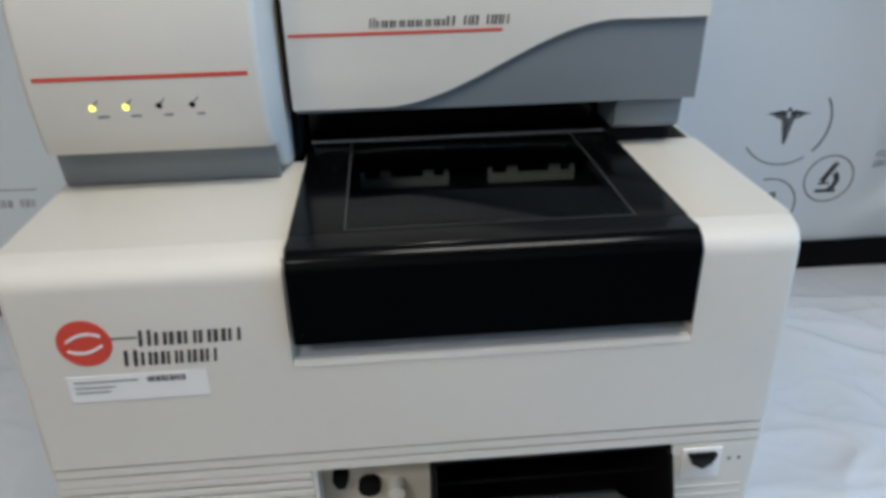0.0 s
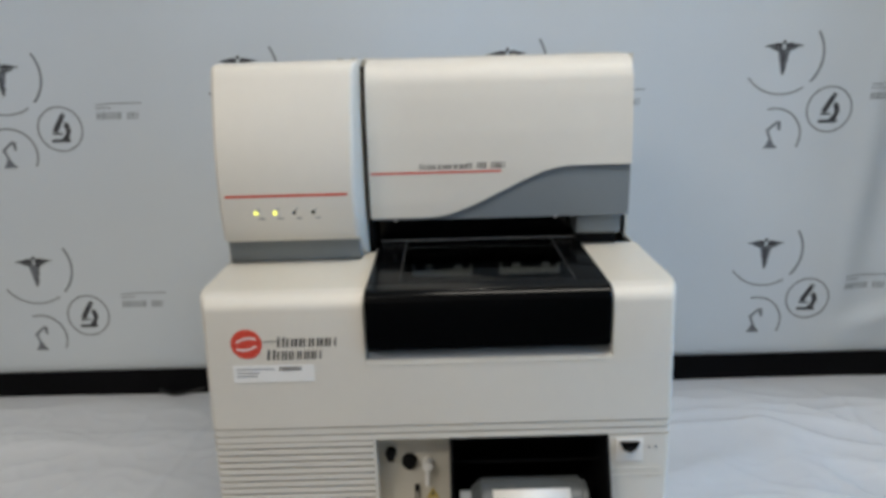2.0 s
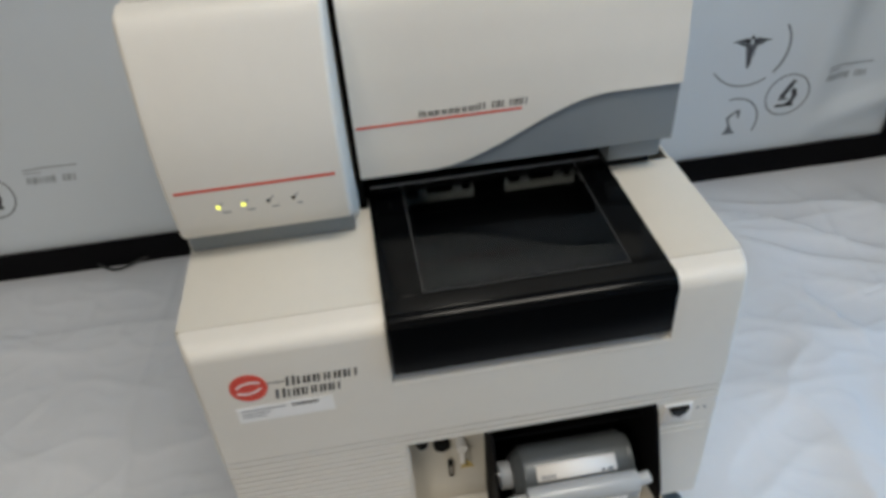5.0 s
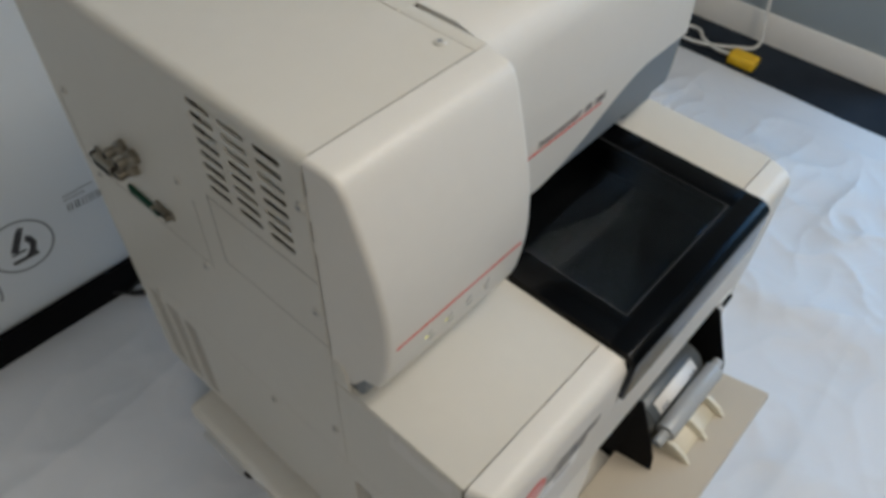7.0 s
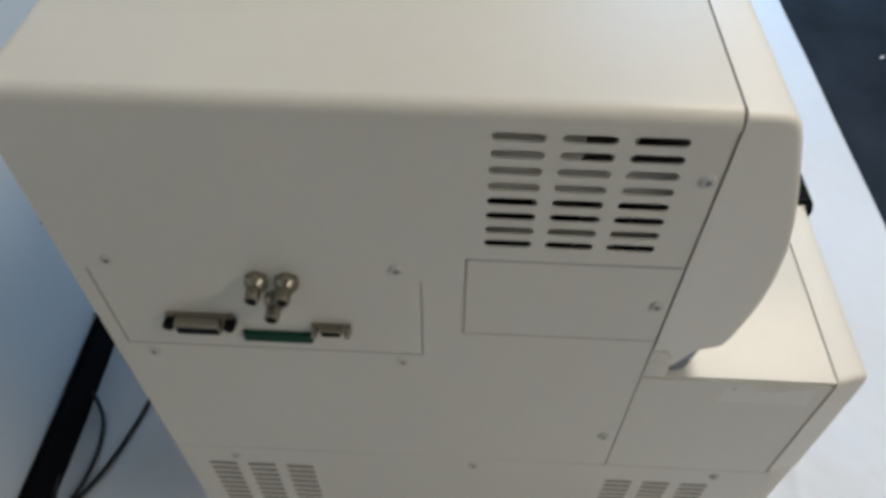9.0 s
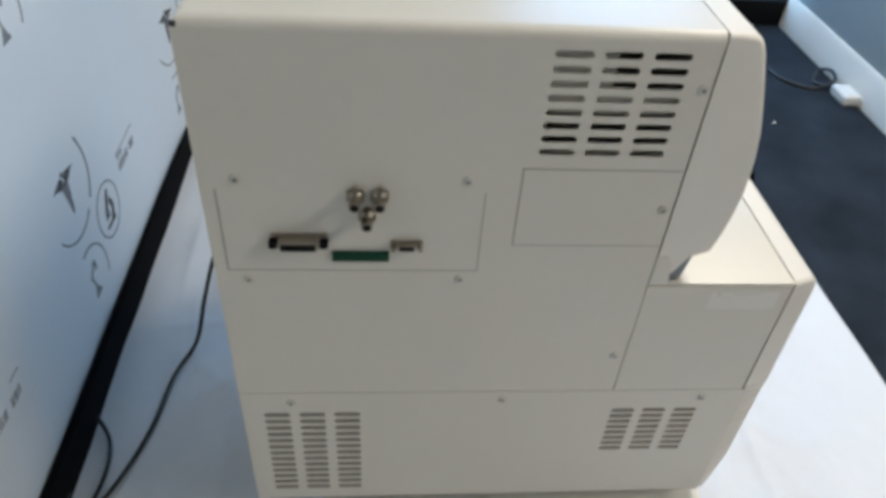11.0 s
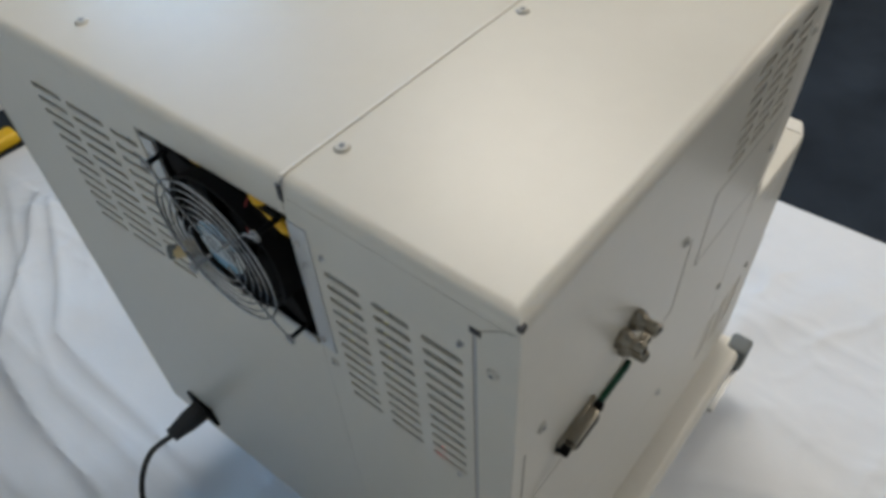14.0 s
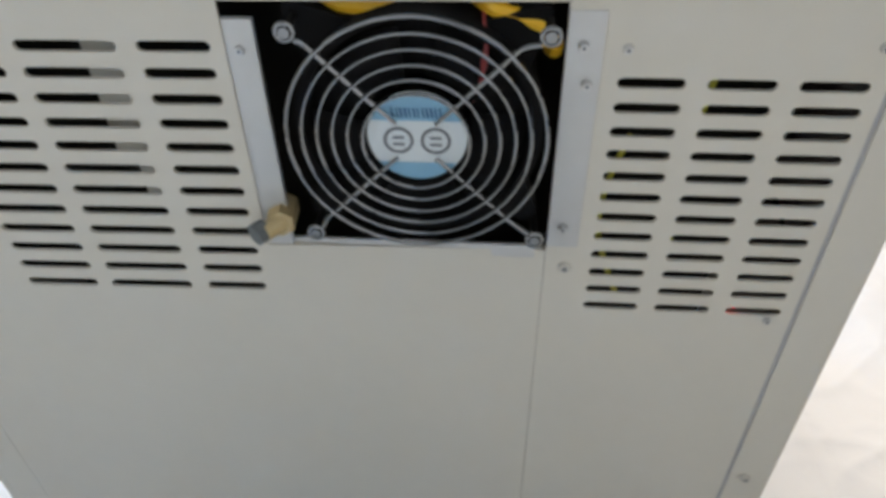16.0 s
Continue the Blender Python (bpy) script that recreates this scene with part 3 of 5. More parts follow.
for x in (0.045, 0.555):
    for y in (0.070, 0.560):
        part("foot", cyl((x, y, B), (x, y, -0.134), 0.021, 0.018, n=20), RUBBER, inst, "grey rubber foot")
part("base_plate", box(0.006, W - 0.006, 0.040, D - 0.006, B, B + 0.006), RUBBER, inst)

# left side
G = 0.0006
side_cols, side_rows = columns(0.232, 0.352, 3, 0.009), rows_of(0.4875, 0.5850, 8)
bm = slotted(0.206 + G, D, 0.137 + G, 0.5945, [(side_cols, side_rows, 0.0072)], left_face, 0.0014)
part("side_panel", bm, BEIGE, inst)
part("vent_backing", box(0.013, 0.015, 0.292, 0.360, 0.522, 0.592), BEIGE, inst, "beige baffle seen through the vent slots")
part("vent_backing", box(0.013, 0.015, 0.222, 0.292, 0.522, 0.548), BEIGE, inst)
part("vent_backing", box(0.020, 0.022, 0.222, 0.36, 0.47, 0.482), BEIGE, inst)
lo_cols, lo_rows = columns(0.522, 0.642, 3, 0.010), rows_of(-0.068, 0.094, 13)
ro_cols, ro_rows = columns(0.086, 0.200, 3, 0.010), rows_of(0.013, 0.096, 8)
part("lower_side_panel", slotted(0.350, D, B, 0.137 - G, [(lo_cols, lo_rows, 0.0094)], left_face, 0.0014), BEIGE, inst)
part("lower_side_panel", slotted(0.030, 0.350, B, 0.137 - G, [(ro_cols, ro_rows, 0.0084)], left_face, 0.0014), BEIGE, inst)
part("lower_vent_backing", box(0.0017, 0.0032, 0.07, 0.65, B + 0.01, 0.12), LINER, inst, "brown-grey backing behind the slots")
part("front_side_panel", box(0.0, 0.004, 0.038 + G, 0.206 - G, 0.137 + G, 0.316), BEIGE, inst)
# recessed connector plate and access plate, each with its own thin joint
frame_w = 0.0018
for name, (a, b, c, d) in (("connector_plate_joint", (0.396, 0.654, 0.338, 0.440)), ("access_plate_joint", (0.2075, 0.364, 0.374, 0.469))):
    edges = [rect(a, b, c, c + frame_w * 0.7), rect(a, a + frame_w * 0.7, c, d), rect(b - frame_w, b, c, d)]
    if name.startswith("access"):
        edges = [rect(a, b, c, c + frame_w * 0.5), rect(b - frame_w, b, c, d), rect(a, b, d - frame_w * 0.8, d)]
    part(name, flat(edges, left_face, 0.0003), JOINT, inst, "thin joint line round a plate")


def screw(p, axis, r=0.0058, mat=SCREW):
    q = Vector(p)
    n = Vector(axis)
    s = part("screw", cyl(q, q + n * 0.0022, r, r * 0.72, n=16), mat, inst)
    part("screw_slot", cyl(q + n * 0.0020, q + n * 0.0026, r * 0.34, n=8), INK_L, s)


for y, z in ((0.633, 0.452), (0.415, 0.453), (0.634, 0.326), (0.414, 0.327), (0.214, 0.555), (0.216, 0.422), (0.219, 0.203), (0.345, 0.121), (0.606, 0.1185), (0.087, 0.122)):
    screw((0, y, z), (-1, 0, 0))

# connectors on the left side
con = part("parallel_connector", box(-0.004, 0.0, 0.551, 0.607, 0.370, 0.388, 0.0015), NICKEL, inst, "wide metal bus connector with black lock nuts")
part("connector_shell", box(-0.013, -0.003, 0.560, 0.598, 0.373, 0.3875, 0.003), NICKEL, con)
part("connector_slot", box(-0.0136, -0.006, 0.562, 0.596, 0.3745, 0.3830, 0.001), BLACK_M, con)
for y in (0.554, 0.604):
    part("lock_nut", cyl((-0.001, y, 0.380), (-0.011, y, 0.380), 0.0046, n=10), BLACK_M, con)
for y, z in ((0.522, 0.436), (0.499, 0.436), (0.511, 0.413)):
    bnc = part("coaxial_socket", cyl((0.0, y, z), (-0.007, y, z), 0.0095, n=6, bevel=0.001), NICKEL, inst, "nickel coaxial socket")
    part("collar", cyl((-0.0068, y, z), (-0.0112, y, z), 0.0088, 0.0062, n=20), NICKEL, bnc)
    part("barrel", cyl((-0.0110, y, z), (-0.0225, y, z), 0.0058, n=18, bevel=0.001), NICKEL, bnc)
    part("lug", cyl((-0.018, y, z - 0.0078), (-0.018, y, z + 0.0078), 0.0013, n=8), NICKEL, bnc)
    part("bore", cyl((-0.0223, y, z), (-0.0229, y, z), 0.0040, n=14), BLACK_M, bnc)
ter = part("terminal_block", box(-0.0045, 0.0, 0.489, 0.547, 0.354, 0.3655, 0.001), GREEN, inst, "green plug-in terminal block")
d9 = part("serial_connector", box(-0.003, 0.0, 0.455, 0.488, 0.3685, 0.380, 0.001), NICKEL, inst, "small metal serial connector")
part("connector_shell", box(-0.008, -0.002, 0.4625, 0.4805, 0.370, 0.3795, 0.002), NICKEL, d9)
part("connector_slot", box(-0.0086, -0.005, 0.464, 0.479, 0.3715, 0.3775, 0.001), BLACK_M, d9)
for y in (0.458, 0.485):
    part("lock_nut", cyl((-0.001, y, 0.374), (-0.010, y, 0.374), 0.0028, n=6), NICKEL, d9)
# small sticker on the side
st = part("side_sticker", flat([rect(0.050, 0.130, 0.282, 0.309)], left_face, 0.0004), WHITE_ABS, inst, "pale worn sticker")
part("sticker_print", flat([disc(0.121, 0.3055, 0.0020, 10), rect(0.074, 0.104, 0.3050, 0.3056)], lambda u, v, d: left_face(u, v, d - 0.0006), 0.0003), SCREW, st)

# top: two sheets that fold down over the back
R = 0.010


def top_sheet(x0, x1, y0):
    turn = [radians(q) for q in range(0, 91, 15)]
    prof = [(y0, H)] + [(D - R + R * math.sin(q), H - R + R * math.cos(q)) for q in turn] + [(D, 0.5755), (D - 0.003, 0.5755)]
    prof += [(D - R + (R - 0.003) * math.sin(q), H - R + (R - 0.003) * math.cos(q)) for q in turn[::-1]] + [(y0, H - 0.003)]
    return prism(prof, "x", x0, x1)


RT = 0.011
bm = box(0.0, 0.1886, 0.2058, D, 0.5945, H)
rolled = [e for e in bm.edges if min(v.co.z for v in e.verts) > H - 1e-5 and (max(v.co.x for v in e.verts) < 1e-5 or min(v.co.y for v in e.verts) > D - 1e-5)]
bmesh.ops.bevel(bm, geom=rolled, offset=RT, segments=6, profile=0.5, affect="EDGES", clamp_overlap=True)
part("top_panel", bm, BEIGE, inst)
bm = prism([(0.0110, 0.5943), (0.0300, 0.5797), (0.0345, 0.5755), (0.1886, 0.5755), (0.1886, 0.5943)], "y", D - 0.004, D + 0.0002)
part("top_panel_lip", bm, BEIGE, inst)
part("top_panel_right", leaned(top_sheet(0.1897, WB, 0.42)), BEIGE, inst)
part("seam_lip", prism([(0.1890, H - 0.004), (0.1890, H + 0.0008), (0.1899, H + 0.0013), (0.1914, H + 0.0010), (0.1920, H - 0.001)], "y", 0.2960, D - 0.0045), WHITE_ABS, inst, "pale folded edge of the top sheet")
part("top_panel_front", box(0.1897, W, 0.295, 0.4195, H - 0.004, H - 0.001), BEIGE, inst)
# Dark block under the seam, the shade of the gap in its colour.
part("top_gap_shade", box(0.19, 0.2, 0.21, 0.66, H - 0.02, H - 0.005), DARK_IN, inst)
for x, y in ((0.177, 0.619), (0.178, 0.410), (0.177, 0.234), (0.468, 0.631), (0.40, 0.34)):
    screw((x, y, H), (0, 0, 1), 0.0062, SCREW)
part("drip_gap", box(0.1862, 0.1908, D - 0.0005, D + 0.0010, 0.5900, 0.6045, 0.0004), INK, inst, "dark open corner where the top sheets meet")

# right side
part("right_panel", leaned(box(WB - 0.004, WB, 0.42, D, B, H - 0.0035)), BEIGE, inst)
part("right_panel_step", box(W - 0.004, WB - 0.004, 0.42, 0.424, B, H - 0.0035), BEIGE, inst)
part("right_panel_upper", box(W - 0.004, W, 0.296, 0.42, 0.138, H - 0.0035, 0.001), BEIGE, inst)
part("right_panel_low", box(W - 0.004, W, 0.037, 0.42, B, 0.1365, 0.001), BEIGE, inst)
part("right_panel_front", box(W - 0.004, W, 0.037, 0.2945, 0.138, 0.3165, 0.001), BEIGE, inst)

# back
fan_x0, fan_x1, fan_z0, fan_z1 = 0.190, 0.341, 0.425, 0.5755
bcols, brows = columns(0.041, 0.163, 3, 0.0100), rows_of(0.3810, 0.5350, 12)
bm = slotted(0.0336, 0.1896, B, 0.5755, [(bcols, brows, 0.0060)], back_face, 0.0021)
part("back_panel", bm, BEIGE, inst)
part("back_flange", box(0.0015, 0.0302, D - 0.004, D - 0.0001, B, 0.5943), BEIGE, inst)
part("flange_notch", box(0.0270, 0.0350, D - 0.001, D + 0.0007, 0.5745, 0.5800, 0.0003), INK, inst, "dark open notch in the sheet metal")
part("mitre_line", flat([[(0.0030, 0.5962), (0.0110, 0.5940), (0.0275, 0.5800), (0.0275, 0.5806), (0.0110, 0.5946), (0.0030, 0.5968)]], lambda u, v, d: back_face(u, v, d - 0.0005), 0.0003), JOINT, inst)
part("corner_hole", box(0.0002, 0.0044, D - 0.0062, D - 0.0006, 0.5975, 0.6030, 0.0012), INK, inst, "dark open hole at the sheet metal corner")
part("flange_seam", box(0.0300, 0.0340, D - 0.004, D - 0.0012, B, 0.574), SEAM, inst)
lcols = [(0.364, 0.402), (0.412, 0.465), (0.474, 0.520)]
bm = slotted(fan_x1 + 0.016, WB - 0.0345, B, 0.5755, [(lcols, rows_of(0.3900, 0.5520, 12), 0.0062)], back_face, 0.0021)
part("back_panel_right", bm, BEIGE, inst)
part("back_panel_low", leaned(box(0.190, fan_x1 + 0.016, D - 0.004, D, B, fan_z0)), BEIGE, inst)
part("back_flange", leaned(box(WB - 0.0338, WB - 0.0043, D - 0.004, D - 0.0002, B, 0.5753)), BEIGE, inst)
part("bracket_strip", box(0.1715, 0.1895, D - 0.001, D + 0.0014, 0.429, 0.572, 0.0005), ZINC, inst, "bare zinc strip beside the fan")
part("bracket_strip", box(fan_x1 + 0.0005, fan_x1 + 0.0165, D - 0.001, D + 0.003, 0.417, 0.566, 0.001), ZINC, inst)
part("bracket_strip", box(0.196, fan_x1 + 0.012, D - 0.002, D + 0.0008, 0.419, 0.4285, 0.001), ZINC, inst)
for x, z in ((0.1775, 0.412), (0.018, 0.545), (0.018, 0.20), (0.018, -0.03)):
    screw((x, D, z), (0, 1, 0), 0.0046)
for x, z in ((0.1815, 0.555), (0.1815, 0.444), (0.350, 0.550), (0.160, 0.553), (0.042, 0.556), (0.048, 0.374), (0.178, 0.535)):
    screw((x, D + 0.0028 if x > 0.17 else D, z), (0, 1, 0), 0.0028, STEEL)
# Near-black plate added so that the slots read dark.
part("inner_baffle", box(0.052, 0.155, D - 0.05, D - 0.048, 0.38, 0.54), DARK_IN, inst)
part("lit_indicator", cyl((0.0690, D - 0.006, 0.3815), (0.0690, D - 0.004, 0.3815), 0.0018, n=10), LED_R, inst, "tiny red lamp behind the slots")
for run in (((0.112, 0.545), (0.116, 0.512), (0.119, 0.490), (0.1185, 0.462), (0.1200, 0.440), (0.112, 0.420)), ((0.150, 0.500), (0.158, 0.470), (0.1600, 0.440), (0.154, 0.415), (0.140, 0.378)), ((0.43, 0.575), (0.40, 0.566), (0.375, 0.560), (0.36, 0.56))):
    part("inner_wire", tube([(x, D - 0.009, z) for x, z in run], 0.0017, False, 6, 4), YELLOW_W, inst, "yellow wire behind the slots")
for x, z in ((0.43, 0.535), (0.43, 0.51), (0.43, 0.485), (0.42, 0.46)):
    part("inner_baffle", box(x - 0.008, x + 0.010, D - 0.012, D - 0.010, z - 0.012, z + 0.014), BEIGE, inst)

# fan behind a wire guard
FX, FZ = 0.2615, 0.5120
FY = D + 0.013
fan = part("cooling_fan", cyl((FX, 0.600, FZ), (FX, FY - 0.014, FZ), 0.0620, n=40), BLACK_M, inst, "black axial cooling fan behind a wire guard")
ringv = bmesh.new()
outer, inner, deep, rear = [], [], [], []
for k in range(40):
    q = 2 * math.pi * k / 40
    c, sn = math.cos(q), math.sin(q)
    outer.append(ringv.verts.new((FX + 0.0635 * c, FY, FZ + 0.0625 * sn)))
    inner.append(ringv.verts.new((FX + 0.0590 * c, FY, FZ + 0.0590 * sn)))
    deep.append(ringv.verts.new((FX + 0.0575 * c, FY - 0.014, FZ + 0.0575 * sn)))
    rear.append(ringv.verts.new((FX + 0.0635 * c, FY - 0.03, FZ + 0.0625 * sn)))
for k in range(40):
    j = (k + 1) % 40
    ringv.faces.new((outer[k], outer[j], inner[j], inner[k]))
    ringv.faces.new((inner[k], inner[j], deep[j], deep[k]))
    ringv.faces.new((outer[k], outer[j], rear[j], rear[k]))
part("fan_frame", ringv, BLACK_M, fan)
for sx, sz in ((1, 1), (1, -1), (-1, 1), (-1, -1)):
    part("fan_ear", prism([(FX + sx * 0.030, FZ + sz * 0.0540), (FX + sx * 0.0560, FZ + sz * 0.0620), (FX + sx * 0.0640, FZ + sz * 0.0620), (FX + sx * 0.0640, FZ + sz * 0.0540), (FX + sx * 0.0540, FZ + sz * 0.030)], "y", FY - 0.024, FY - 0.010), BLACK_M, fan)
for k in range(5):
    bm = bmesh.new()
    q0 = 2 * math.pi * k / 5 + 0.4
    pts = []
    for i in range(7):
        q = q0 + i * 0.15
        pts.append((bm.verts.new((FX + 0.022 * math.cos(q), FY - 0.009 + i * 0.0008, FZ + 0.022 * math.sin(q))), bm.verts.new((FX + 0.055 * math.cos(q + 0.12), FY - 0.010 + i * 0.0011, FZ + 0.055 * math.sin(q + 0.12)))))
    for i in range(6):
        bm.faces.new((pts[i][0], pts[i + 1][0], pts[i + 1][1], pts[i][1]))
    blade = part("blade", bm, BLACK_M, fan)
    blade.modifiers.new("thickness", "SOLIDIFY").thickness = 0.0012
GY = D + 0.0235
part("hub", cyl((FX, FY - 0.012, FZ), (FX, GY - 0.006, FZ), 0.0270, n=36, bevel=0.002), BLACK, fan)
hubs = part("hub_sticker", cyl((FX, GY - 0.006, FZ), (FX, GY - 0.0056, FZ), 0.0255, n=36), HUB_W, fan, "pale round fan sticker with blue bands")


def on_hub(u, v, d):
    return (u, GY - 0.0052 - d, v)


def cap_of(z0, sign):
    """A segment of the round sticker above or below a level."""
    half = math.acos(abs(z0) / 0.0250)
    mid = math.pi / 2 * sign
    return [(FX + 0.0250 * math.cos(mid + half * (k / 6 - 1)), FZ + 0.0250 * math.sin(mid + half * (k / 6 - 1))) for k in range(13)]


part("upper_band", flat([cap_of(0.0095, 1)], on_hub, 0.0003), HUB, hubs)
part("lower_band", flat([cap_of(0.0150, -1)], on_hub, 0.0003), HUB, hubs)
bars = word_bars(FX - 0.013, FX + 0.013, FZ + 0.0115, FZ + 0.0170, 6)
part("sticker_print", flat(bars, lambda u, v, d: on_hub(u, v, d - 0.0005), 0.0003), HUB_INK, hubs)
seals = [q for c in (-0.0095, 0.0095) for q in arc(FX + c, FZ - 0.002, 0.0070, 0.0016, 0, 360, 18) + [rect(FX + c - 0.0030, FX + c + 0.0030, FZ - 0.005, FZ - 0.0036), rect(FX + c - 0.0030, FX + c + 0.0030, FZ - 0.001, FZ + 0.0004)]]
part("sticker_print", flat(seals, on_hub, 0.0003), INK_L, hubs)


def guard_circle(r, y):
    return [(FX + r * math.cos(q), y, FZ + r * math.sin(q)) for q in [2 * math.pi * k / 24 for k in range(24)]]


guard = part("wire_guard", tube(guard_circle(0.0655, GY), 0.0011, True, 6, 2), CHROME, inst, "chrome wire finger guard")
for r in (0.0577, 0.0500, 0.0423, 0.0346, 0.0270):
    part("guard_ring", tube(guard_circle(r, GY + 0.0005), 0.0009, True, 6, 2), CHROME, guard)
for sx, sz in ((1, 1), (1, -1), (-1, 1), (-1, -1)):
    ex, ez = FX - 0.002 + sx * 0.0610, FZ - 0.003 + sz * 0.0590
    pts = [(FX + sx * 0.010, GY - 0.001, FZ + sz * 0.010), (FX + sx * 0.040, GY - 0.001, FZ + sz * 0.040), (FX + sx * 0.050, GY - 0.0014, FZ + sz * 0.050), (ex - sx * 0.004, GY - 0.002, ez - sz * 0.004)]
    part("guard_leg", tube(pts, 0.0012, False, 6, 4), CHROME, guard)
    c = Vector((ex, GY - 0.002, ez))
    part("eyelet", tube([c + Vector((0.0042 * math.cos(q), 0, 0.0042 * math.sin(q))) for q in [2 * math.pi * k / 10 for k in range(10)]], 0.0012, True, 6, 2), CHROME, guard)
    part("bolt", cyl(c - Vector((0, 0.0015, 0)), c + Vector((0, 0.0016, 0)), 0.0030, n=12, bevel=0.0008), CHROME, guard, "bright bolt head")
    part("standoff", cyl(c - Vector((0, 0.020, 0)), c - Vector((0, 0.0015, 0)), 0.0022, n=10), BLACK_M, guard)
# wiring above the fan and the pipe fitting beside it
# Near-black plate stands in for the dark behind the fan opening.
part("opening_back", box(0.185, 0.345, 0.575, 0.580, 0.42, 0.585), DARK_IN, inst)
loom_runs = (((0.314, -0.016, 0.5735), (0.302, -0.006, 0.5715), (0.290, -0.004, 0.5705), (0.274, -0.004, 0.5700), (0.260, -0.006, 0.5715), (0.246, -0.016, 0.5740)),
             ((0.234, -0.010, 0.5745), (0.224, -0.002, 0.5710), (0.212, -0.001, 0.5675), (0.202, 0.000, 0.5645), (0.1955, -0.002, 0.5560), (0.1940, -0.010, 0.5470)),
             ((0.228, -0.016, 0.5725), (0.214, -0.003, 0.5640), (0.205, -0.002, 0.5600), (0.198, -0.006, 0.5540), (0.195, -0.016, 0.5450)))
for run in loom_runs:
    part("loom", tube([(x, D + y, z) for x, y, z in run], 0.0042, False, 8), AMBER, inst, "yellow sleeved wiring")
part("thin_wire", tube([(0.2310, D - 0.016, 0.576), (0.2290, D + 0.004, 0.566), (0.2275, D + 0.009, 0.552), (0.2300, D + 0.008, 0.540), (0.2325, D + 0.004, 0.528), (0.2350, D - 0.004, 0.520)], 0.0009, False, 6), RED_W, inst, "thin red wire")
part("thin_wire", tube([(0.2265, D - 0.016, 0.575), (0.2270, D + 0.002, 0.562), (0.2295, D + 0.008, 0.548), (0.2285, D + 0.006, 0.534), (0.2300, D - 0.004, 0.522)], 0.0009, False, 6), RED_W, inst, "thin red wire")
part("inner_tab", box(0.3200, 0.3235, D - 0.030, D - 0.020, 0.548, 0.5750, 0.0005), ZINC, inst, "pale metal tab inside the opening")
fit_ = part("pipe_fitting", cyl((0.346, D - 0.01, 0.446), (0.344, D + 0.012, 0.447), 0.0088, n=6, bevel=0.001), BRASS, inst, "stubby tan pipe fitting")
part("fitting_nose", cyl((0.344, D + 0.009, 0.447), (0.352, D + 0.018, 0.446), 0.0062, 0.0055, n=16), BRASS, fit_)
part("fitting_cap", cyl((0.352, D + 0.015, 0.446), (0.357, D + 0.021, 0.4455), 0.0066, n=12), RUBBER, fit_)
# inlet for the mains cord
part("mains_inlet", box(0.515, 0.570, D - 0.001, D + 0.013, -0.060, -0.015, 0.002), BLACK_M, inst, "black mains inlet")

# upper left cover: bowed front, moulded
prof = [(0.2042, H), (0.1900, 0.6064), (0.1800, 0.6050), (0.1735, 0.6022), (0.1690, 0.5970), (0.1645, 0.5870), (0.1570, 0.5650), (0.1490, 0.5400), (0.1405, 0.5100), (0.1350, 0.4800), (0.1328, 0.4550),
        (0.1326, 0.4300), (0.1350, 0.4050), (0.1393, 0.3800), (0.1440, 0.3645), (0.1475, 0.3590), (0.1660, 0.3540), (0.1800, 0.332), (0.2042, 0.320)]


def capped(profile, x0, x1, r, steps=5):
    """A profile of (y, z) drawn along x, with its two ends rolled over by the radius r."""
    n = len(profile)
    out = []
    for i in range(n):
        if i in (0, n - 1):
            out.append((0.0, 1.0 if i == 0 else -1.0))
            continue
        dy, dz = profile[i + 1][0] - profile[i - 1][0], profile[i + 1][1] - profile[i - 1][1]
        size = math.hypot(dy, dz)
        out.append((dz / size, -dy / size))
    bm = bmesh.new()
    rings = []
    for sign, x in ((1, x0), (-1, x1)):
        turn = [radians(90.0 * k / steps) for k in range(steps + 1)]
        for q in (turn[::-1] if sign > 0 else turn):
            inset = r * (1 - math.cos(q))
            rings.append([bm.verts.new((x + sign * r * (1 - math.sin(q)), p[0] - inset * o[0], p[1] - inset * o[1])) for p, o in zip(profile, out)])
    for a, b in zip(rings, rings[1:]):
        for i in range(n):
            j = (i + 1) % n
            bm.faces.new((a[i], a[j], b[j], b[i]))
    bm.faces.new(rings[0]), bm.faces.new(rings[-1][::-1])
    return bm


bm = capped(prof, 0.0004, 0.2060, 0.0060)
for v in bm.verts:
    pull = 0.0060 * max(0.0, (0.2050 - v.co.y) / 0.067)
    v.co.x += pull if v.co.x < 0.095 else -1.1 * pull
cover = part("upper_left_cover", bm, WHITE_ABS, inst, "bowed off-white moulded cover")
LAMPS = (0.0575, 0.0845, 0.1115, 0.1385)
LAMP_Z, LAMP_R, LAMP_DEEP = 0.4015, 0.0029, 0.0034


def left_front_y(z):
    p = [(q[1], q[0]) for q in prof if q[1] < 0.606]
    p.sort()
    return float(np.interp(z, [a for a, _ in p], [b for _, b in p]))


def on_left_cover(u, v, d):
    return (u, left_front_y(v) + d, v)


part("red_stripe", flat([rect(0.0170 + i * 0.0171, 0.0170 + (i + 1) * 0.0171, 0.4250, 0.4284) for i in range(10)], on_left_cover, 0.0004), RED, inst)


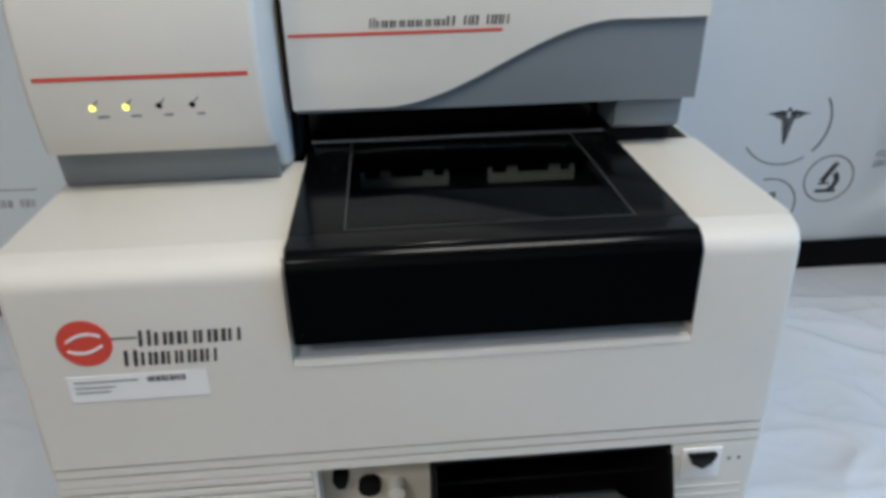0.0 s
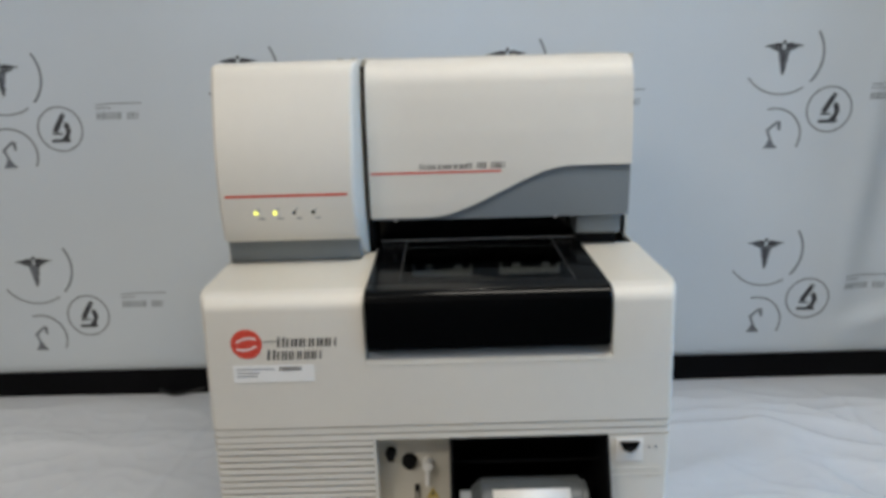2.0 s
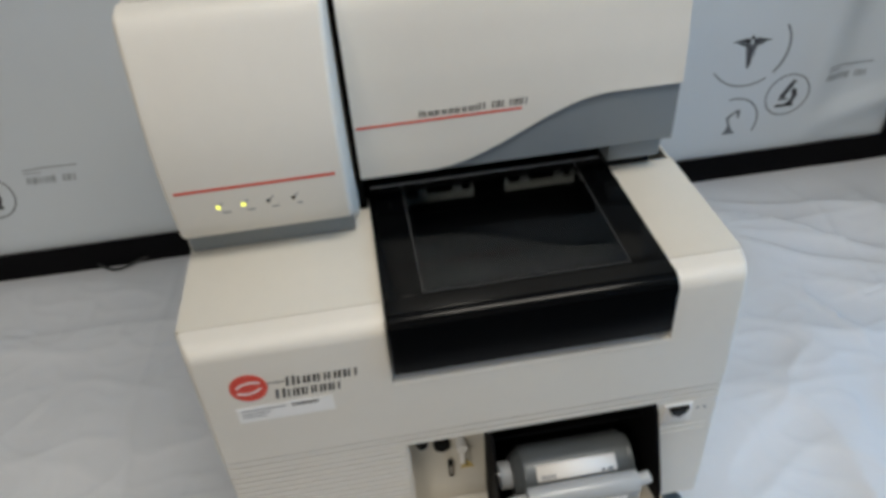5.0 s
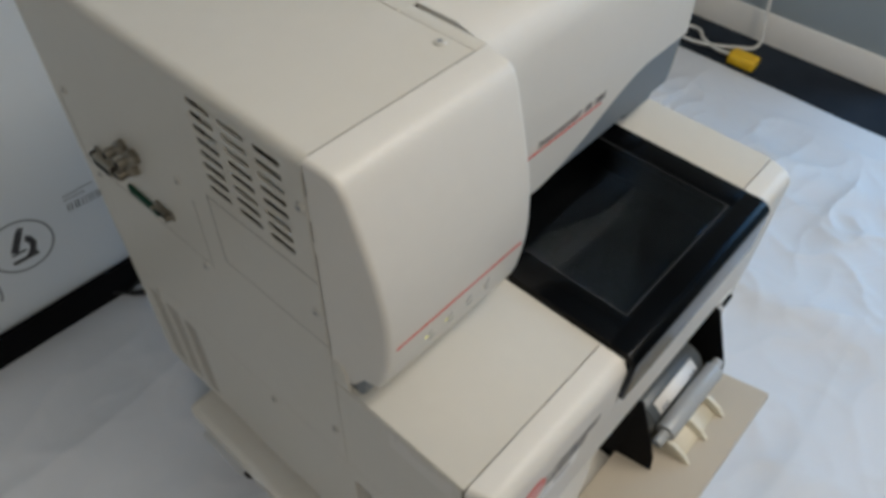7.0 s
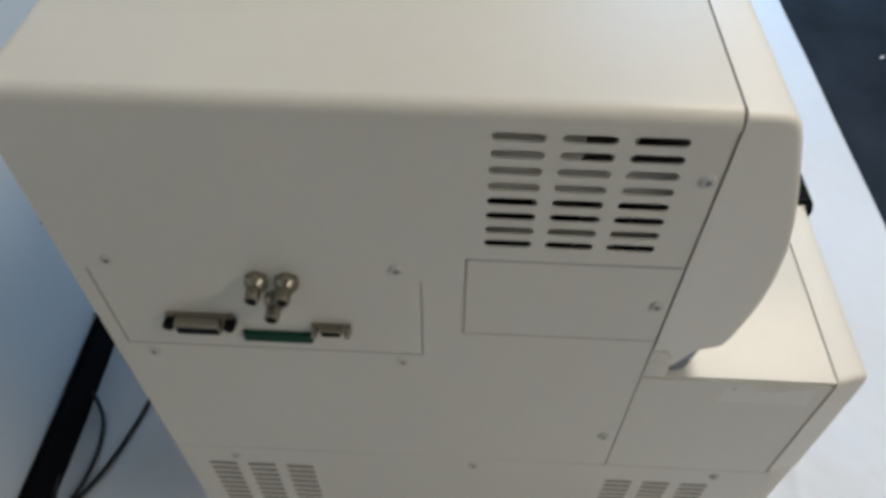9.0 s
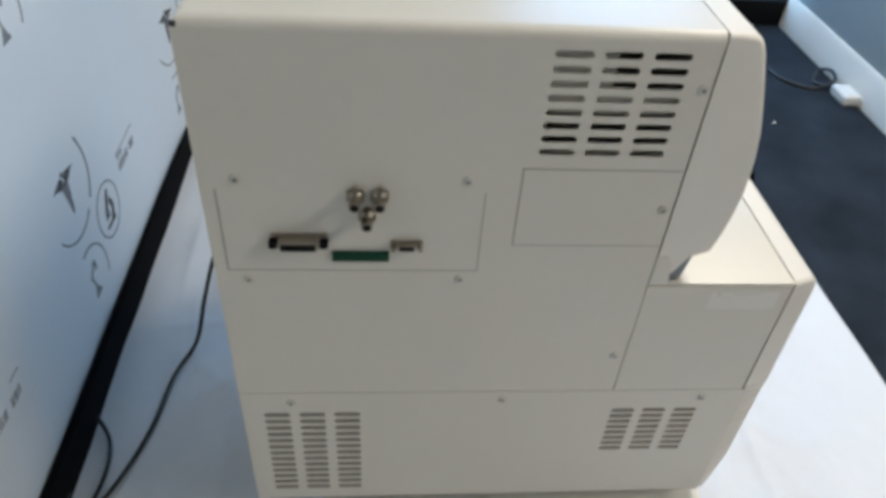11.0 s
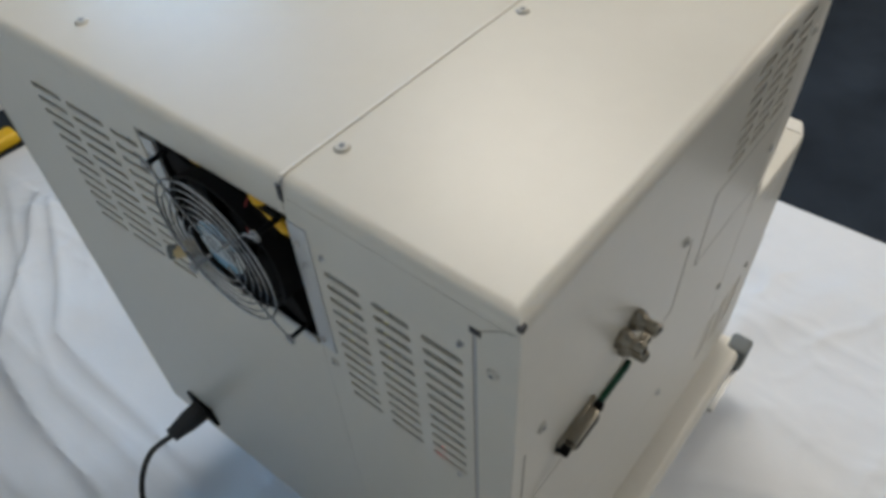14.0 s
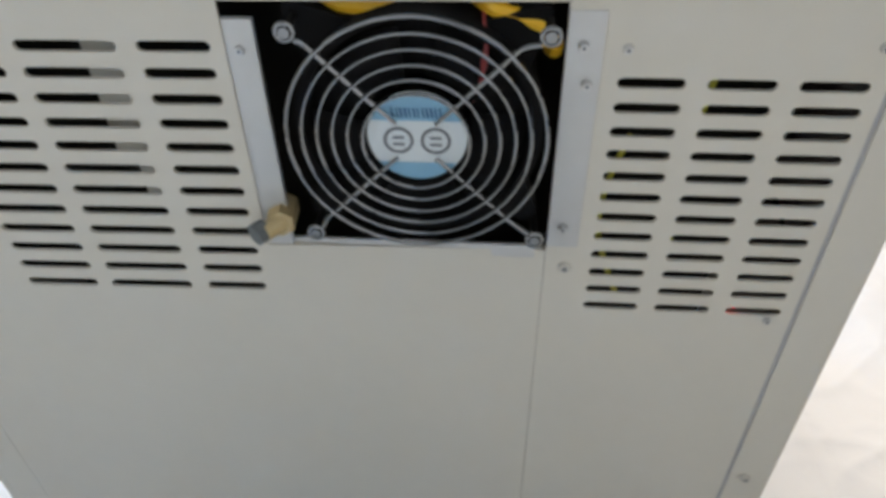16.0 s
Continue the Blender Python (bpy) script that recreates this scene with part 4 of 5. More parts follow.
def sink_holes(ob, xs, y, z, r, deep):
    """Cuts round blind holes into the front of a part."""
    cut = bmesh.new()
    for x in xs:
        cyl((x, y - 0.01, z), (x, y + deep, z), r, n=20, bm=cut)
    cutter = part("cutter", cut, BEIGE, inst)
    mod = ob.modifiers.new("holes", "BOOLEAN")
    mod.operation, mod.object, mod.solver = "DIFFERENCE", cutter, "EXACT"
    bpy.context.view_layer.update()
    me = bpy.data.meshes.new_from_object(ob.evaluated_get(bpy.context.evaluated_depsgraph_get()))
    ob.modifiers.remove(mod)
    bpy.data.objects.remove(cutter)
    me.polygons.foreach_set("use_smooth", [True] * len(me.polygons))
    me.set_sharp_from_angle(angle=radians(30))
    ob.data = me


sink_holes(cover, LAMPS, left_front_y(LAMP_Z), LAMP_Z, LAMP_R, LAMP_DEEP)
for i, x in enumerate(LAMPS):
    y = left_front_y(LAMP_Z)
    led = part("indicator_lamp", cyl((x, y + LAMP_DEEP + 0.0005, LAMP_Z), (x, y + LAMP_DEEP - 0.0016, LAMP_Z), LAMP_R - 0.0002, n=14, bevel=0.0006), LED if i < 2 else BLACK, inst, "lit yellow-green indicator lamp" if i < 2 else "unlit dark indicator lamp")
    part("indicator_print", flat([rect(x + 0.0030, x + 0.0125 - 0.001 * i, 0.3928, 0.3946), [(x + 0.0008, 0.4040), (x + 0.0020, 0.4034), (x + 0.0066, 0.4078), (x + 0.0058, 0.4086)]], on_left_cover, 0.0003), INK_L, inst)
# Near-black filler puts the open joint's shade into colour.
part("joint_shade", box(0.0080, 0.1886, 0.2044, 0.2056, H - 0.008, H - 0.0010), DARK_IN, inst, "dark filler standing in for the shade in the cover joint")
bm = prism([(0.1640, 0.3545), (0.1690, 0.3260), (0.1740, 0.3205), (0.215, 0.3205), (0.215, 0.3545)], "x", 0.006, 0.1985, 0.002)
part("upper_left_foot", bm, GREY, inst, "slate grey plinth under the cover")
part("side_corner", prism([(0.1845, 0.3195), (0.1870, 0.3500), (0.1930, 0.3590), (0.2055, 0.3590), (0.2055, 0.3195)], "x", -0.0003, 0.0032, 0.0004), BEIGE, inst)
part("inner_cheek", box(0.1897, 0.2060, 0.2055, 0.2945, 0.321, H - 0.0003, 0.0008), BEIGE, inst)
# Solid near-black block puts the shade between the units into colour.
part("unit_gap_shade", box(0.2062, 0.2130, 0.225, 0.29, 0.322, H - 0.010), DARK_IN, inst)

# upper right cover with a wave along its foot
RX0, RX1 = 0.2135, 0.5995


def right_front_y(z):
    return float(np.interp(z, [0.340, 0.372, 0.40, 0.45, 0.50, 0.55, 0.575, 0.590, 0.598, 0.602, 0.6045, 0.6058], [0.200, 0.1950, 0.1925, 0.1910, 0.1925, 0.1975, 0.2020, 0.2090, 0.2170, 0.2250, 0.2350, 0.2480]))


def wave(x):
    t = min(1.0, max(0.0, (x - 0.298) / (0.516 - 0.298)))
    return 0.3765 + 0.0735 * (t * t * (3 - 2 * t))


def shell(x0, x1, low, high, y_of, inset, back, nx, nz):
    """A front skin between two edges, drawn back to a depth."""
    bm = bmesh.new()
    front = [[bm.verts.new((x, y_of(z) + inset, z)) for z in [low(x) + (high(x) - low(x)) * j / nz for j in range(nz + 1)]] for x in [x0 + (x1 - x0) * i / nx for i in range(nx + 1)]]
    rear = [[bm.verts.new((v.co.x, back, v.co.z)) for v in col] for col in front]
    for i in range(nx):
        for j in range(nz):
            bm.faces.new((front[i][j], front[i + 1][j], front[i + 1][j + 1], front[i][j + 1]))
        bm.faces.new((front[i][0], front[i + 1][0], rear[i + 1][0], rear[i][0]))
        bm.faces.new((front[i][nz], front[i + 1][nz], rear[i + 1][nz], rear[i][nz]))
    for j in range(nz):
        bm.faces.new((front[0][j], front[0][j + 1], rear[0][j + 1], rear[0][j]))
        bm.faces.new((front[nx][j], front[nx][j + 1], rear[nx][j + 1], rear[nx][j]))
    rim = [e for e in bm.edges if len(e.link_faces) == 2 and e.calc_face_angle(0) > 1.2 and min(v.co.y for v in e.verts) < 0.24 and abs(e.verts[0].co.x - e.verts[1].co.x) < 0.001]
    bmesh.ops.bevel(bm, geom=rim, offset=0.004, segments=2, profile=0.6, affect="EDGES", clamp_overlap=True)
    return bm


part("upper_right_cover", shell(RX0, RX1, wave, lambda x: 0.6058, right_front_y, 0.0, 0.2943, 44, 36), WHITE_ABS, inst, "off-white moulded cover with a wave-cut foot")
part("wave_edge", shell(RX0 + 0.002, RX1 - 0.002, lambda x: wave(x) - 0.0028, lambda x: wave(x) + 0.004, right_front_y, 0.0015, 0.24, 44, 1), GREY, inst)
part("wave_panel", shell(RX0 + 0.003, RX1 - 0.001, lambda x: 0.3725, lambda x: wave(x) + 0.006, right_front_y, 0.0045, 0.262, 40, 8), GREY, inst, "slate grey panel below the wave")
part("right_foot", prism([(0.208, 0.3725), (0.211, 0.345), (0.216, 0.3405), (0.30, 0.3405), (0.30, 0.3725)], "x", 0.524, 0.5905, 0.002), GREY, inst, "slate grey plinth")
part("right_foot_base", box(0.5275, 0.588, 0.232, 0.30, 0.321, 0.3405), BLACK_M, inst)
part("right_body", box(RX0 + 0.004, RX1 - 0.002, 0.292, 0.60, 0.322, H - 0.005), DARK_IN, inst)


def on_right_cover(u, v, d):
    return (u, right_front_y(v) + d, v)


part("red_stripe", flat([rect(0.2165 + i * 0.0191, 0.2165 + (i + 1) * 0.0191, 0.4430, 0.4458) for i in range(10)], on_right_cover, 0.0004), RED, inst)
words = word_bars(0.2885, 0.2935, 0.4490, 0.4575, 1, 0.1) + word_bars(0.2945, 0.3565, 0.4490, 0.4552, 8, 0.14) + word_bars(0.3570, 0.3650, 0.4490, 0.4575, 1, 0.1) + word_bars(0.3725, 0.3865, 0.4490, 0.4575, 2, 0.16) + word_bars(0.3930, 0.4140, 0.4490, 0.4575, 3, 0.16)
part("name_print", flat(words, on_right_cover, 0.0003), INK, inst, "dark printed product lettering")

# shelf and lower front
TX0, TX1 = 0.2165, 0.5345
SHELF = 0.320


def rounded(y_front, z_top, r, y_back, z_low):
    pts = [(y_back, z_top)]
    for k in range(7):
        q = radians(90 + 15 * k)
        pts.append((y_front + r + r * math.cos(q), z_top - r + r * math.sin(q)))
    pts += [(y_front, z_low), (y_back, z_low)]
    return pts


part("shelf_left", prism([(0.037, SHELF - 0.0035), (0.037, SHELF), (0.215, SHELF), (0.215, SHELF - 0.0035)], "x", 0.001, TX0, 0.0008), BEIGE, inst)
part("shelf_right", prism([(0.037, SHELF - 0.0035), (0.037, SHELF), (0.235, SHELF), (0.235, SHELF - 0.0035)], "x", TX1, W - 0.001, 0.0008), BEIGE, inst)


def moulded(x0, x1, y0, y1, z0, z1, r, left=False, right=False, top=False):
    """A block whose upper front edge is rolled over by r, with its outer corners rounded off."""
    bm = box(x0, x1, y0, y1, z0, z1)

    def on(e, k, at):
        return all(abs(v.co[k] - at) < 1e-5 for v in e.verts)
    if top:
        bmesh.ops.bevel(bm, geom=[e for e in bm.edges if on(e, 1, y0) and on(e, 2, z1)], offset=r, segments=6, profile=0.5, affect="EDGES", clamp_overlap=True)
    sides = [x for x, used in ((x0, left), (x1, right)) if used]
    edges = [e for e in bm.edges if any(on(e, 0, x) for x in sides) and not on(e, 1, y1) and not on(e, 2, z0) and (top or not on(e, 2, z1))]
    if edges:
        bmesh.ops.bevel(bm, geom=edges, offset=min(0.007, r * 0.5), segments=4, profile=0.5, affect="EDGES", clamp_overlap=True)
    return bm


def drafted(bm):
    """Draws the outer front corners in, the more the higher and the further forward they stand."""
    for v in bm.verts:
        ahead = max(0.0, 1 - v.co.y / 0.0355)
        high = min(1.0, max(0.0, (v.co.z - 0.14) / 0.18))
        v.co.x += ahead * (0.009 + 0.004 * high) * max(0.0, 1 - v.co.x / 0.06)
        v.co.x -= ahead * (0.007 + 0.003 * high) * max(0.0, 1 - (W - v.co.x) / 0.05)
    return bm


part("front_bezel", drafted(moulded(0.0005, W, 0.0, 0.0355, 0.140, 0.2285, 0.018, True, True)), WHITE_ABS, inst, "off-white moulded front bezel")
part("front_shoulder", drafted(moulded(0.0005, TX0, 0.0, 0.0355, 0.2286, SHELF + 0.0005, 0.018, True, False, True)), WHITE_ABS, inst)
part("front_shoulder", drafted(moulded(TX1, W, 0.0, 0.0355, 0.2286, SHELF + 0.0005, 0.018, False, True, True)), WHITE_ABS, inst)
part("tray_lip", prism([(-0.0006, 0.2262), (-0.0003, 0.2305), (0.0012, 0.2326), (0.0040, 0.2330), (0.0070, 0.2310), (0.0070, 0.2262)], "x", TX0 + 0.0005, TX1 - 0.0005), WHITE_ABS, inst)
# The tray's shade on this ledge is put into the grey colour.
part("tray_ledge", prism([(0.004, 0.2300), (0.012, 0.2400), (0.060, 0.2430), (0.060, 0.2200), (0.004, 0.2200)], "x", TX0, TX1), GREY_L, inst, "ledge under the tray, its shade put into the grey")
for x0, x1 in ((TX0 - 0.001, TX0 + 0.0015), (TX1 - 0.0015, TX1 + 0.001)):
    part("tray_cheek", box(x0, x1, 0.006, 0.24, 0.228, SHELF - 0.001), WHITE_ABS, inst)
for i, z in enumerate((0.1380, 0.1270)):
    part("front_rib", drafted(moulded(0.001, W - 0.001, 0.0008 + 0.0005 * i, 0.0355, z - 0.0085, z - 0.0006, 0.018, True, True)), WHITE_ABS, inst)
part("groove_back", drafted(moulded(0.005, W - 0.005, 0.004, 0.034, 0.1175, 0.140, 0.017, True, True)), RECESS_SHADE, inst)
# ribbed grille on the lower left
for i in range(21):
    z = 0.1165 - i * 0.0097
    part("grille_rib", drafted(moulded(0.001, TX0 + 0.003, 0.0012 + max(0, i - 14) * 0.0018, 0.0300, z - 0.0060, z, 0.017, True)), WHITE_ABS, inst)
part("grille_back", drafted(moulded(0.006, TX0, 0.008, 0.030, B + 0.004, 0.112, 0.015, True)), RECESS_SHADE, inst)
for i in range(21):
    z = 0.1165 - i * 0.0097
    part("grille_slit", box(0.030, TX0 - 0.020, 0.0065, 0.0085, z - 0.0092, z - 0.0066), INK_L, inst)
part("front_skirt", drafted(moulded(0.0008, W - 0.001, 0.016, 0.036, B, B + 0.016, 0.012, True, True)), WHITE_ABS, inst)

# recessed control plate
CPX0, CPX1 = 0.2235, 0.3215
part("control_plate", box(CPX0, CPX1, 0.038, 0.042, B + 0.016, 0.116), BEIGE, inst, "recessed beige plate with service ports")
part("control_cheek", box(TX0 + 0.0035, CPX0, 0.003, 0.042, B + 0.016, 0.117), WHITE_ABS, inst)
part("port", cyl((0.2655, 0.039, 0.0655), (0.2655, 0.030, 0.0655), 0.0108, n=24, bevel=0.001), BLACK_M, inst, "round black port")
part("port", cyl((0.2400, 0.039, 0.0800), (0.2400, 0.026, 0.0800), 0.0072, n=20, bevel=0.001), BLACK_M, inst)
part("port_guard", prism([(0.2325, 0.0800), (0.2475, 0.0800), (0.2435, 0.0690), (0.2365, 0.0690)], "y", 0.028, 0.039), BLACK, inst)
tap = part("tap", cyl((0.2905, 0.039, 0.0630), (0.2905, 0.022, 0.0630), 0.0075, n=18, bevel=0.001), PAPER, inst, "white tubing tap")
part("tap_spout", cyl((0.2905, 0.027, 0.058), (0.2900, 0.027, 0.032), 0.0036, n=12), PAPER, tap)
part("interlock_slot", box(0.2715, 0.2780, 0.034, 0.039, -0.0060, 0.0265, 0.001), BLACK_M, inst)
part("interlock_pin", box(0.2735, 0.2760, 0.0325, 0.036, 0.002, 0.018), STEEL, inst)
wu, wv = 0.2965, 0.0120
warn = part("warning_sign", flat([[(wu - 0.0100, wv - 0.008), (wu + 0.0100, wv - 0.008), (wu, wv + 0.0095)]], lambda u, v, d: (u, 0.038 + d, v), 0.0004), TAN_Y, inst, "dull yellow triangular warning sticker")
part("warning_print", flat([[(wu - 0.0012, wv - 0.004), (wu + 0.0018, wv - 0.001), (wu + 0.0010, wv + 0.004), (wu - 0.0022, wv + 0.001)]], lambda u, v, d: (u, 0.0375 + d, v), 0.0003), INK, warn)

# bay with the lying cylinder
BAYX0, BAYX1, BAYZ0, BAYZ1 = 0.3215, 0.5335, -0.025, 0.1165
part("bay_ceiling", box(BAYX0, BAYX1, 0.002, 0.17, BAYZ1 - 0.002, BAYZ1), BLACK_M, inst)
part("bay_back", box(BAYX0, BAYX1, 0.165, 0.17, BAYZ0 - 0.03, BAYZ1), BLACK_M, inst)
part("bay_floor", box(BAYX0, BAYX1, -0.030, 0.17, BAYZ0 - 0.024, BAYZ0 - 0.0145), BLACK_M, inst)
part("bay_cheek", box(BAYX0, BAYX0 + 0.003, 0.002, 0.17, BAYZ0 - 0.03, BAYZ1), BLACK_M, inst)
part("bay_cheek", box(BAYX1 - 0.003, BAYX1, 0.002, 0.17, BAYZ0 - 0.03, BAYZ1), BLACK_M, inst)
for x in (BAYX0 + 0.001, BAYX1 - 0.004):
    part("bay_guide", prism([(0.004, 0.112), (-0.006, 0.112), (-0.046, 0.012), (-0.050, -0.018), (0.004, -0.032)], "x", x, x + 0.003), BLACK_M, inst, "black guide plate beside the bay")
part("bay_bar", cyl((BAYX0 + 0.003, 0.028, 0.066), (BAYX1 - 0.003, 0.028, 0.066), 0.0016, n=8), BLACK_M, inst)
part("front_bezel_low", box(TX0 + 0.004, TX1 + 0.001, 0.004, 0.036, B + 0.014, BAYZ0 - 0.030, 0.002), WHITE_ABS, inst)
# right block with a latch knob
part("right_block", drafted(moulded(TX1, W - 0.0005, 0.0012, 0.036, B + 0.010, 0.1165, 0.018, False, True)), WHITE_ABS, inst)
# Thin strips of the shaded copy stand in for two grooves.
part("block_groove", box(TX1 + 0.001, 0.603, 0.0004, 0.002, 0.0655, 0.0675), RECESS_SHADE, inst)
part("block_groove", box(TX1 + 0.001, 0.603, 0.0004, 0.002, 0.0555, 0.0575), RECESS_SHADE, inst)
part("latch_well", box(0.5440, 0.5800, -0.0004, 0.002, 0.0780, 0.1120, 0.0006), PAPER, inst, "white latch well")
part("latch_knob", prism([(0.5480, 0.1080), (0.5740, 0.1080), (0.5700, 0.0985), (0.5610, 0.0930), (0.5520, 0.0985)], "y", -0.006, 0.001, 0.001), BLACK, inst, "black latch knob")
for x in (0.588, 0.597):
    part("pin_hole", cyl((x, 0.0014, 0.098), (x, 0.0002, 0.098), 0.0016, n=8), INK_L, inst)

# black sample tray with a window
TY0 = -0.006
tray_prof = rounded(TY0, 0.326, 0.014, 0.037, 0.2500)
TA, TB, TW0, TW1, TWY0, TWY1 = TX0 + 0.003, TX1 - 0.003, 0.262, 0.491, 0.034, 0.258
tray = part("sample_tray", prism(tray_prof, "x", TA, TB, 0.003, 3), BLACK, inst, "glossy black sample tray")
part("tray_rim", box(TA + 0.0005, TW0, 0.0300, 0.270, 0.316, 0.3263, 0.0003), BLACK, tray)
part("tray_rim", box(TW1, TB - 0.0005, 0.0300, 0.270, 0.316, 0.3263, 0.0003), BLACK, tray)
part("tray_rim", box(TW0, TW1, TWY1, 0.270, 0.316, 0.3263, 0.0003), BLACK, tray)
part("tray_rim", box(TW0, TW1, 0.0300, TWY0, 0.316, 0.3263, 0.0003), BLACK, tray)
part("tray_floor", box(TA, TB, 0.03, 0.402, 0.244, 0.248), BLACK_M, tray)
for x0, x1 in ((TA, TA + 0.004), (TB - 0.004, TB)):
    part("tray_side", box(x0, x1, 0.03, 0.402, 0.248, 0.316), BLACK_M, tray)
part("tray_back", box(TA, TB + 0.002, 0.268, 0.276, 0.3165, 0.384), BLACK, tray)
part("tray_end", box(TA, TB, 0.402, 0.408, 0.244, 0.320), BLACK_M, tray)
part("tray_roof", box(TA, TB, 0.276, 0.402, 0.3165, 0.3205), BLACK_M, tray)
glass_pane = part("tray_window", box(TW0, TW1, TWY0, TWY1, 0.3232, 0.3256, 0.0004), GLASS, tray, "clear smoked window")
glass_pane.visible_shadow = False
part("window_edge", flat([rect(TW0, TW1, TWY0, TWY0 + 0.0012), rect(TW0, TW0 + 0.0012, TWY0, TWY1), rect(TW1 - 0.0012, TW1, TWY0, TWY1)], lambda u, v, d: (u, v, 0.3264 + d), 0.0003), EDGE, tray)
part("window_hinge", cyl((TX0 + 0.006, 0.2470, 0.3285), (TX1 - 0.006, 0.2470, 0.3285), 0.0030, n=14), BLACK_G, tray, "shiny dark hinge rod")
for x in (0.245, 0.500):
    part("tray_screw", cyl((x, 0.268, 0.358), (x, 0.2665, 0.358), 0.0032, n=10), STEEL, tray)
# vial racks under the window
for x0 in (0.266, 0.414):
    rack = part("vial_rack", box(x0, x0 + 0.102, 0.322, 0.396, 0.248, 0.268, 0.002), BLACK_M, tray, "dark vial rack with a pale clip strip")
    part("clip_strip", box(x0, x0 + 0.102, 0.314, 0.322, 0.2482, 0.2590, 0.001), CLIPM, rack)
    for u, w in ((0.000, 0.005), (0.022, 0.013), (0.072, 0.013), (0.097, 0.005)):
        part("clip", box(x0 + u, x0 + u + w, 0.314, 0.321, 0.2590, 0.2670, 0.001), CLIP_TAB, rack)

# logo, wordmark and inventory sticker on the front
LX, LZ = 0.0655, 0.2600


def on_front(u, v, d):
    return (u, d - 0.0002, v)


logo = part("logo_disc", flat([disc(LX, LZ, 0.0200, 36)], on_front, 0.0005), RED, inst, "round red maker's mark")
sw = []
for off, flip in ((0.003, 1), (-0.003, -1)):
    up, dn = [], []
    for k in range(9):
        t = k / 8
        u = LX - flip * 0.013 + flip * 0.026 * t
        up.append((u, LZ + off + flip * (0.004 * math.sin(math.pi * t) + 0.004 * t - 0.001) + 0.0012))
        dn.append((u, LZ + off + flip * (0.004 * math.sin(math.pi * t) + 0.004 * t - 0.001) - 0.0012))
    for k in range(8):
        sw.append([up[k], up[k + 1], dn[k + 1], dn[k]])
part("logo_mark", flat(sw, lambda u, v, d: on_front(u, v, d - 0.0006), 0.0003), PAPER, logo)
words = word_bars(0.1045, 0.1145, 0.2548, 0.2685, 1, 0.1) + word_bars(0.1160, 0.1815, 0.2548, 0.2660, 6, 0.16) + word_bars(0.0905, 0.1015, 0.2375, 0.2515, 1, 0.1) + word_bars(0.1030, 0.1610, 0.2375, 0.2490, 6, 0.16) + [rect(0.0850, 0.1040, 0.2622, 0.2632)]
part("maker_print", flat(words, on_front, 0.0003), INK, inst, "dark printed maker's lettering")
stick = part("inventory_sticker", flat([rect(0.0450, 0.1500, 0.2068, 0.2305)], on_front, 0.0005), PAPER, inst, "white inventory sticker with barcode")
lines = [rect(0.0500, 0.0980, 0.2245, 0.2256), rect(0.0500, 0.0800, 0.2195, 0.2205), rect(0.0500, 0.0760, 0.2150, 0.2160)]
part("sticker_print", flat(lines, lambda u, v, d: on_front(u, v, d - 0.0006), 0.0003), INK_L, stick)
rnd = random.Random(4)
u, codes = 0.1050, []
while u < 0.1340:
    w = rnd.choice((0.0006, 0.0010, 0.0016))
    codes.append(rect(u, u + w, 0.2225, 0.2275))
    u += w + rnd.choice((0.0006, 0.0009))
part("barcode", flat(codes, lambda u, v, d: on_front(u, v, d - 0.0006), 0.0003), INK, stick)

# dropped bay door with a carrier, hinged at the foot of the bay
FLX0, FLX1 = 0.2250, 0.5420


def flap_z(y):
    return -0.030 - 0.28 * (y - 0.0)


bm = prism([(0.004, -0.034), (-0.119, -0.001), (-0.1215, -0.009), (0.002, -0.044)], "x", FLX0, FLX1, 0.002)
flap = part("bay_door", bm, FLAPM, inst, "tan drop-down bay door, hanging open")
for x in (0.360, 0.411, 0.462):
    pts = [(-0.030, -0.026), (-0.040, 0.002), (-0.047, 0.010), (-0.058, 0.011), (-0.076, 0.003), (-0.087, -0.008), (-0.085, -0.0135)]
    part("carrier_rib", prism(pts, "x", x, x + 0.006, 0.001), CLAMP, flap, "cream plastic cradle rib")
pts = [(-0.034, -0.016), (-0.042, -0.006), (-0.052, -0.003), (-0.062, -0.005), (-0.072, -0.010), (-0.078, -0.0135)]
bm = bmesh.new()
cols = [[bm.verts.new((x, y, z)) for y, z in pts] for x in (0.360, 0.467)]
for k in range(len(pts) - 1):
    bm.faces.new((cols[0][k], cols[1][k], cols[1][k + 1], cols[0][k + 1]))
cradle = part("carrier_shell", bm, CLAMP, flap, "cream plastic cradle")
cradle.modifiers.new("thickness", "SOLIDIFY").thickness = 0.003

# the cylinder lying in the bay
cy_, cz_ = 0.010, 0.008
bottle = thing("gas_cartridge", (0.43, cy_, cz_ - 0.038), "frosted silver cylinder with a white label, lying in the open bay", "cartridge")
part("barrel", cyl((0.362, cy_, cz_), (0.500, cy_, cz_), 0.038, n=40, bevel=0.004), SILVER, bottle)
part("shoulder", cyl((0.350, cy_, cz_), (0.362, cy_, cz_), 0.026, 0.036, n=32), SILVER, bottle)
part("neck", cyl((0.334, cy_, cz_ + 0.004), (0.350, cy_, cz_ + 0.004), 0.018, n=24, bevel=0.002), GREY_L, bottle, "grey valve collar")
part("end_cap", cyl((0.500, cy_, cz_), (0.508, cy_, cz_), 0.032, n=32, bevel=0.003), SILVER, bottle)
part("valve_stem", cyl((0.326, cy_, cz_ + 0.004), (0.334, cy_, cz_ + 0.004), 0.008, n=16, bevel=0.001), STEEL, bottle)
bm = bmesh.new()
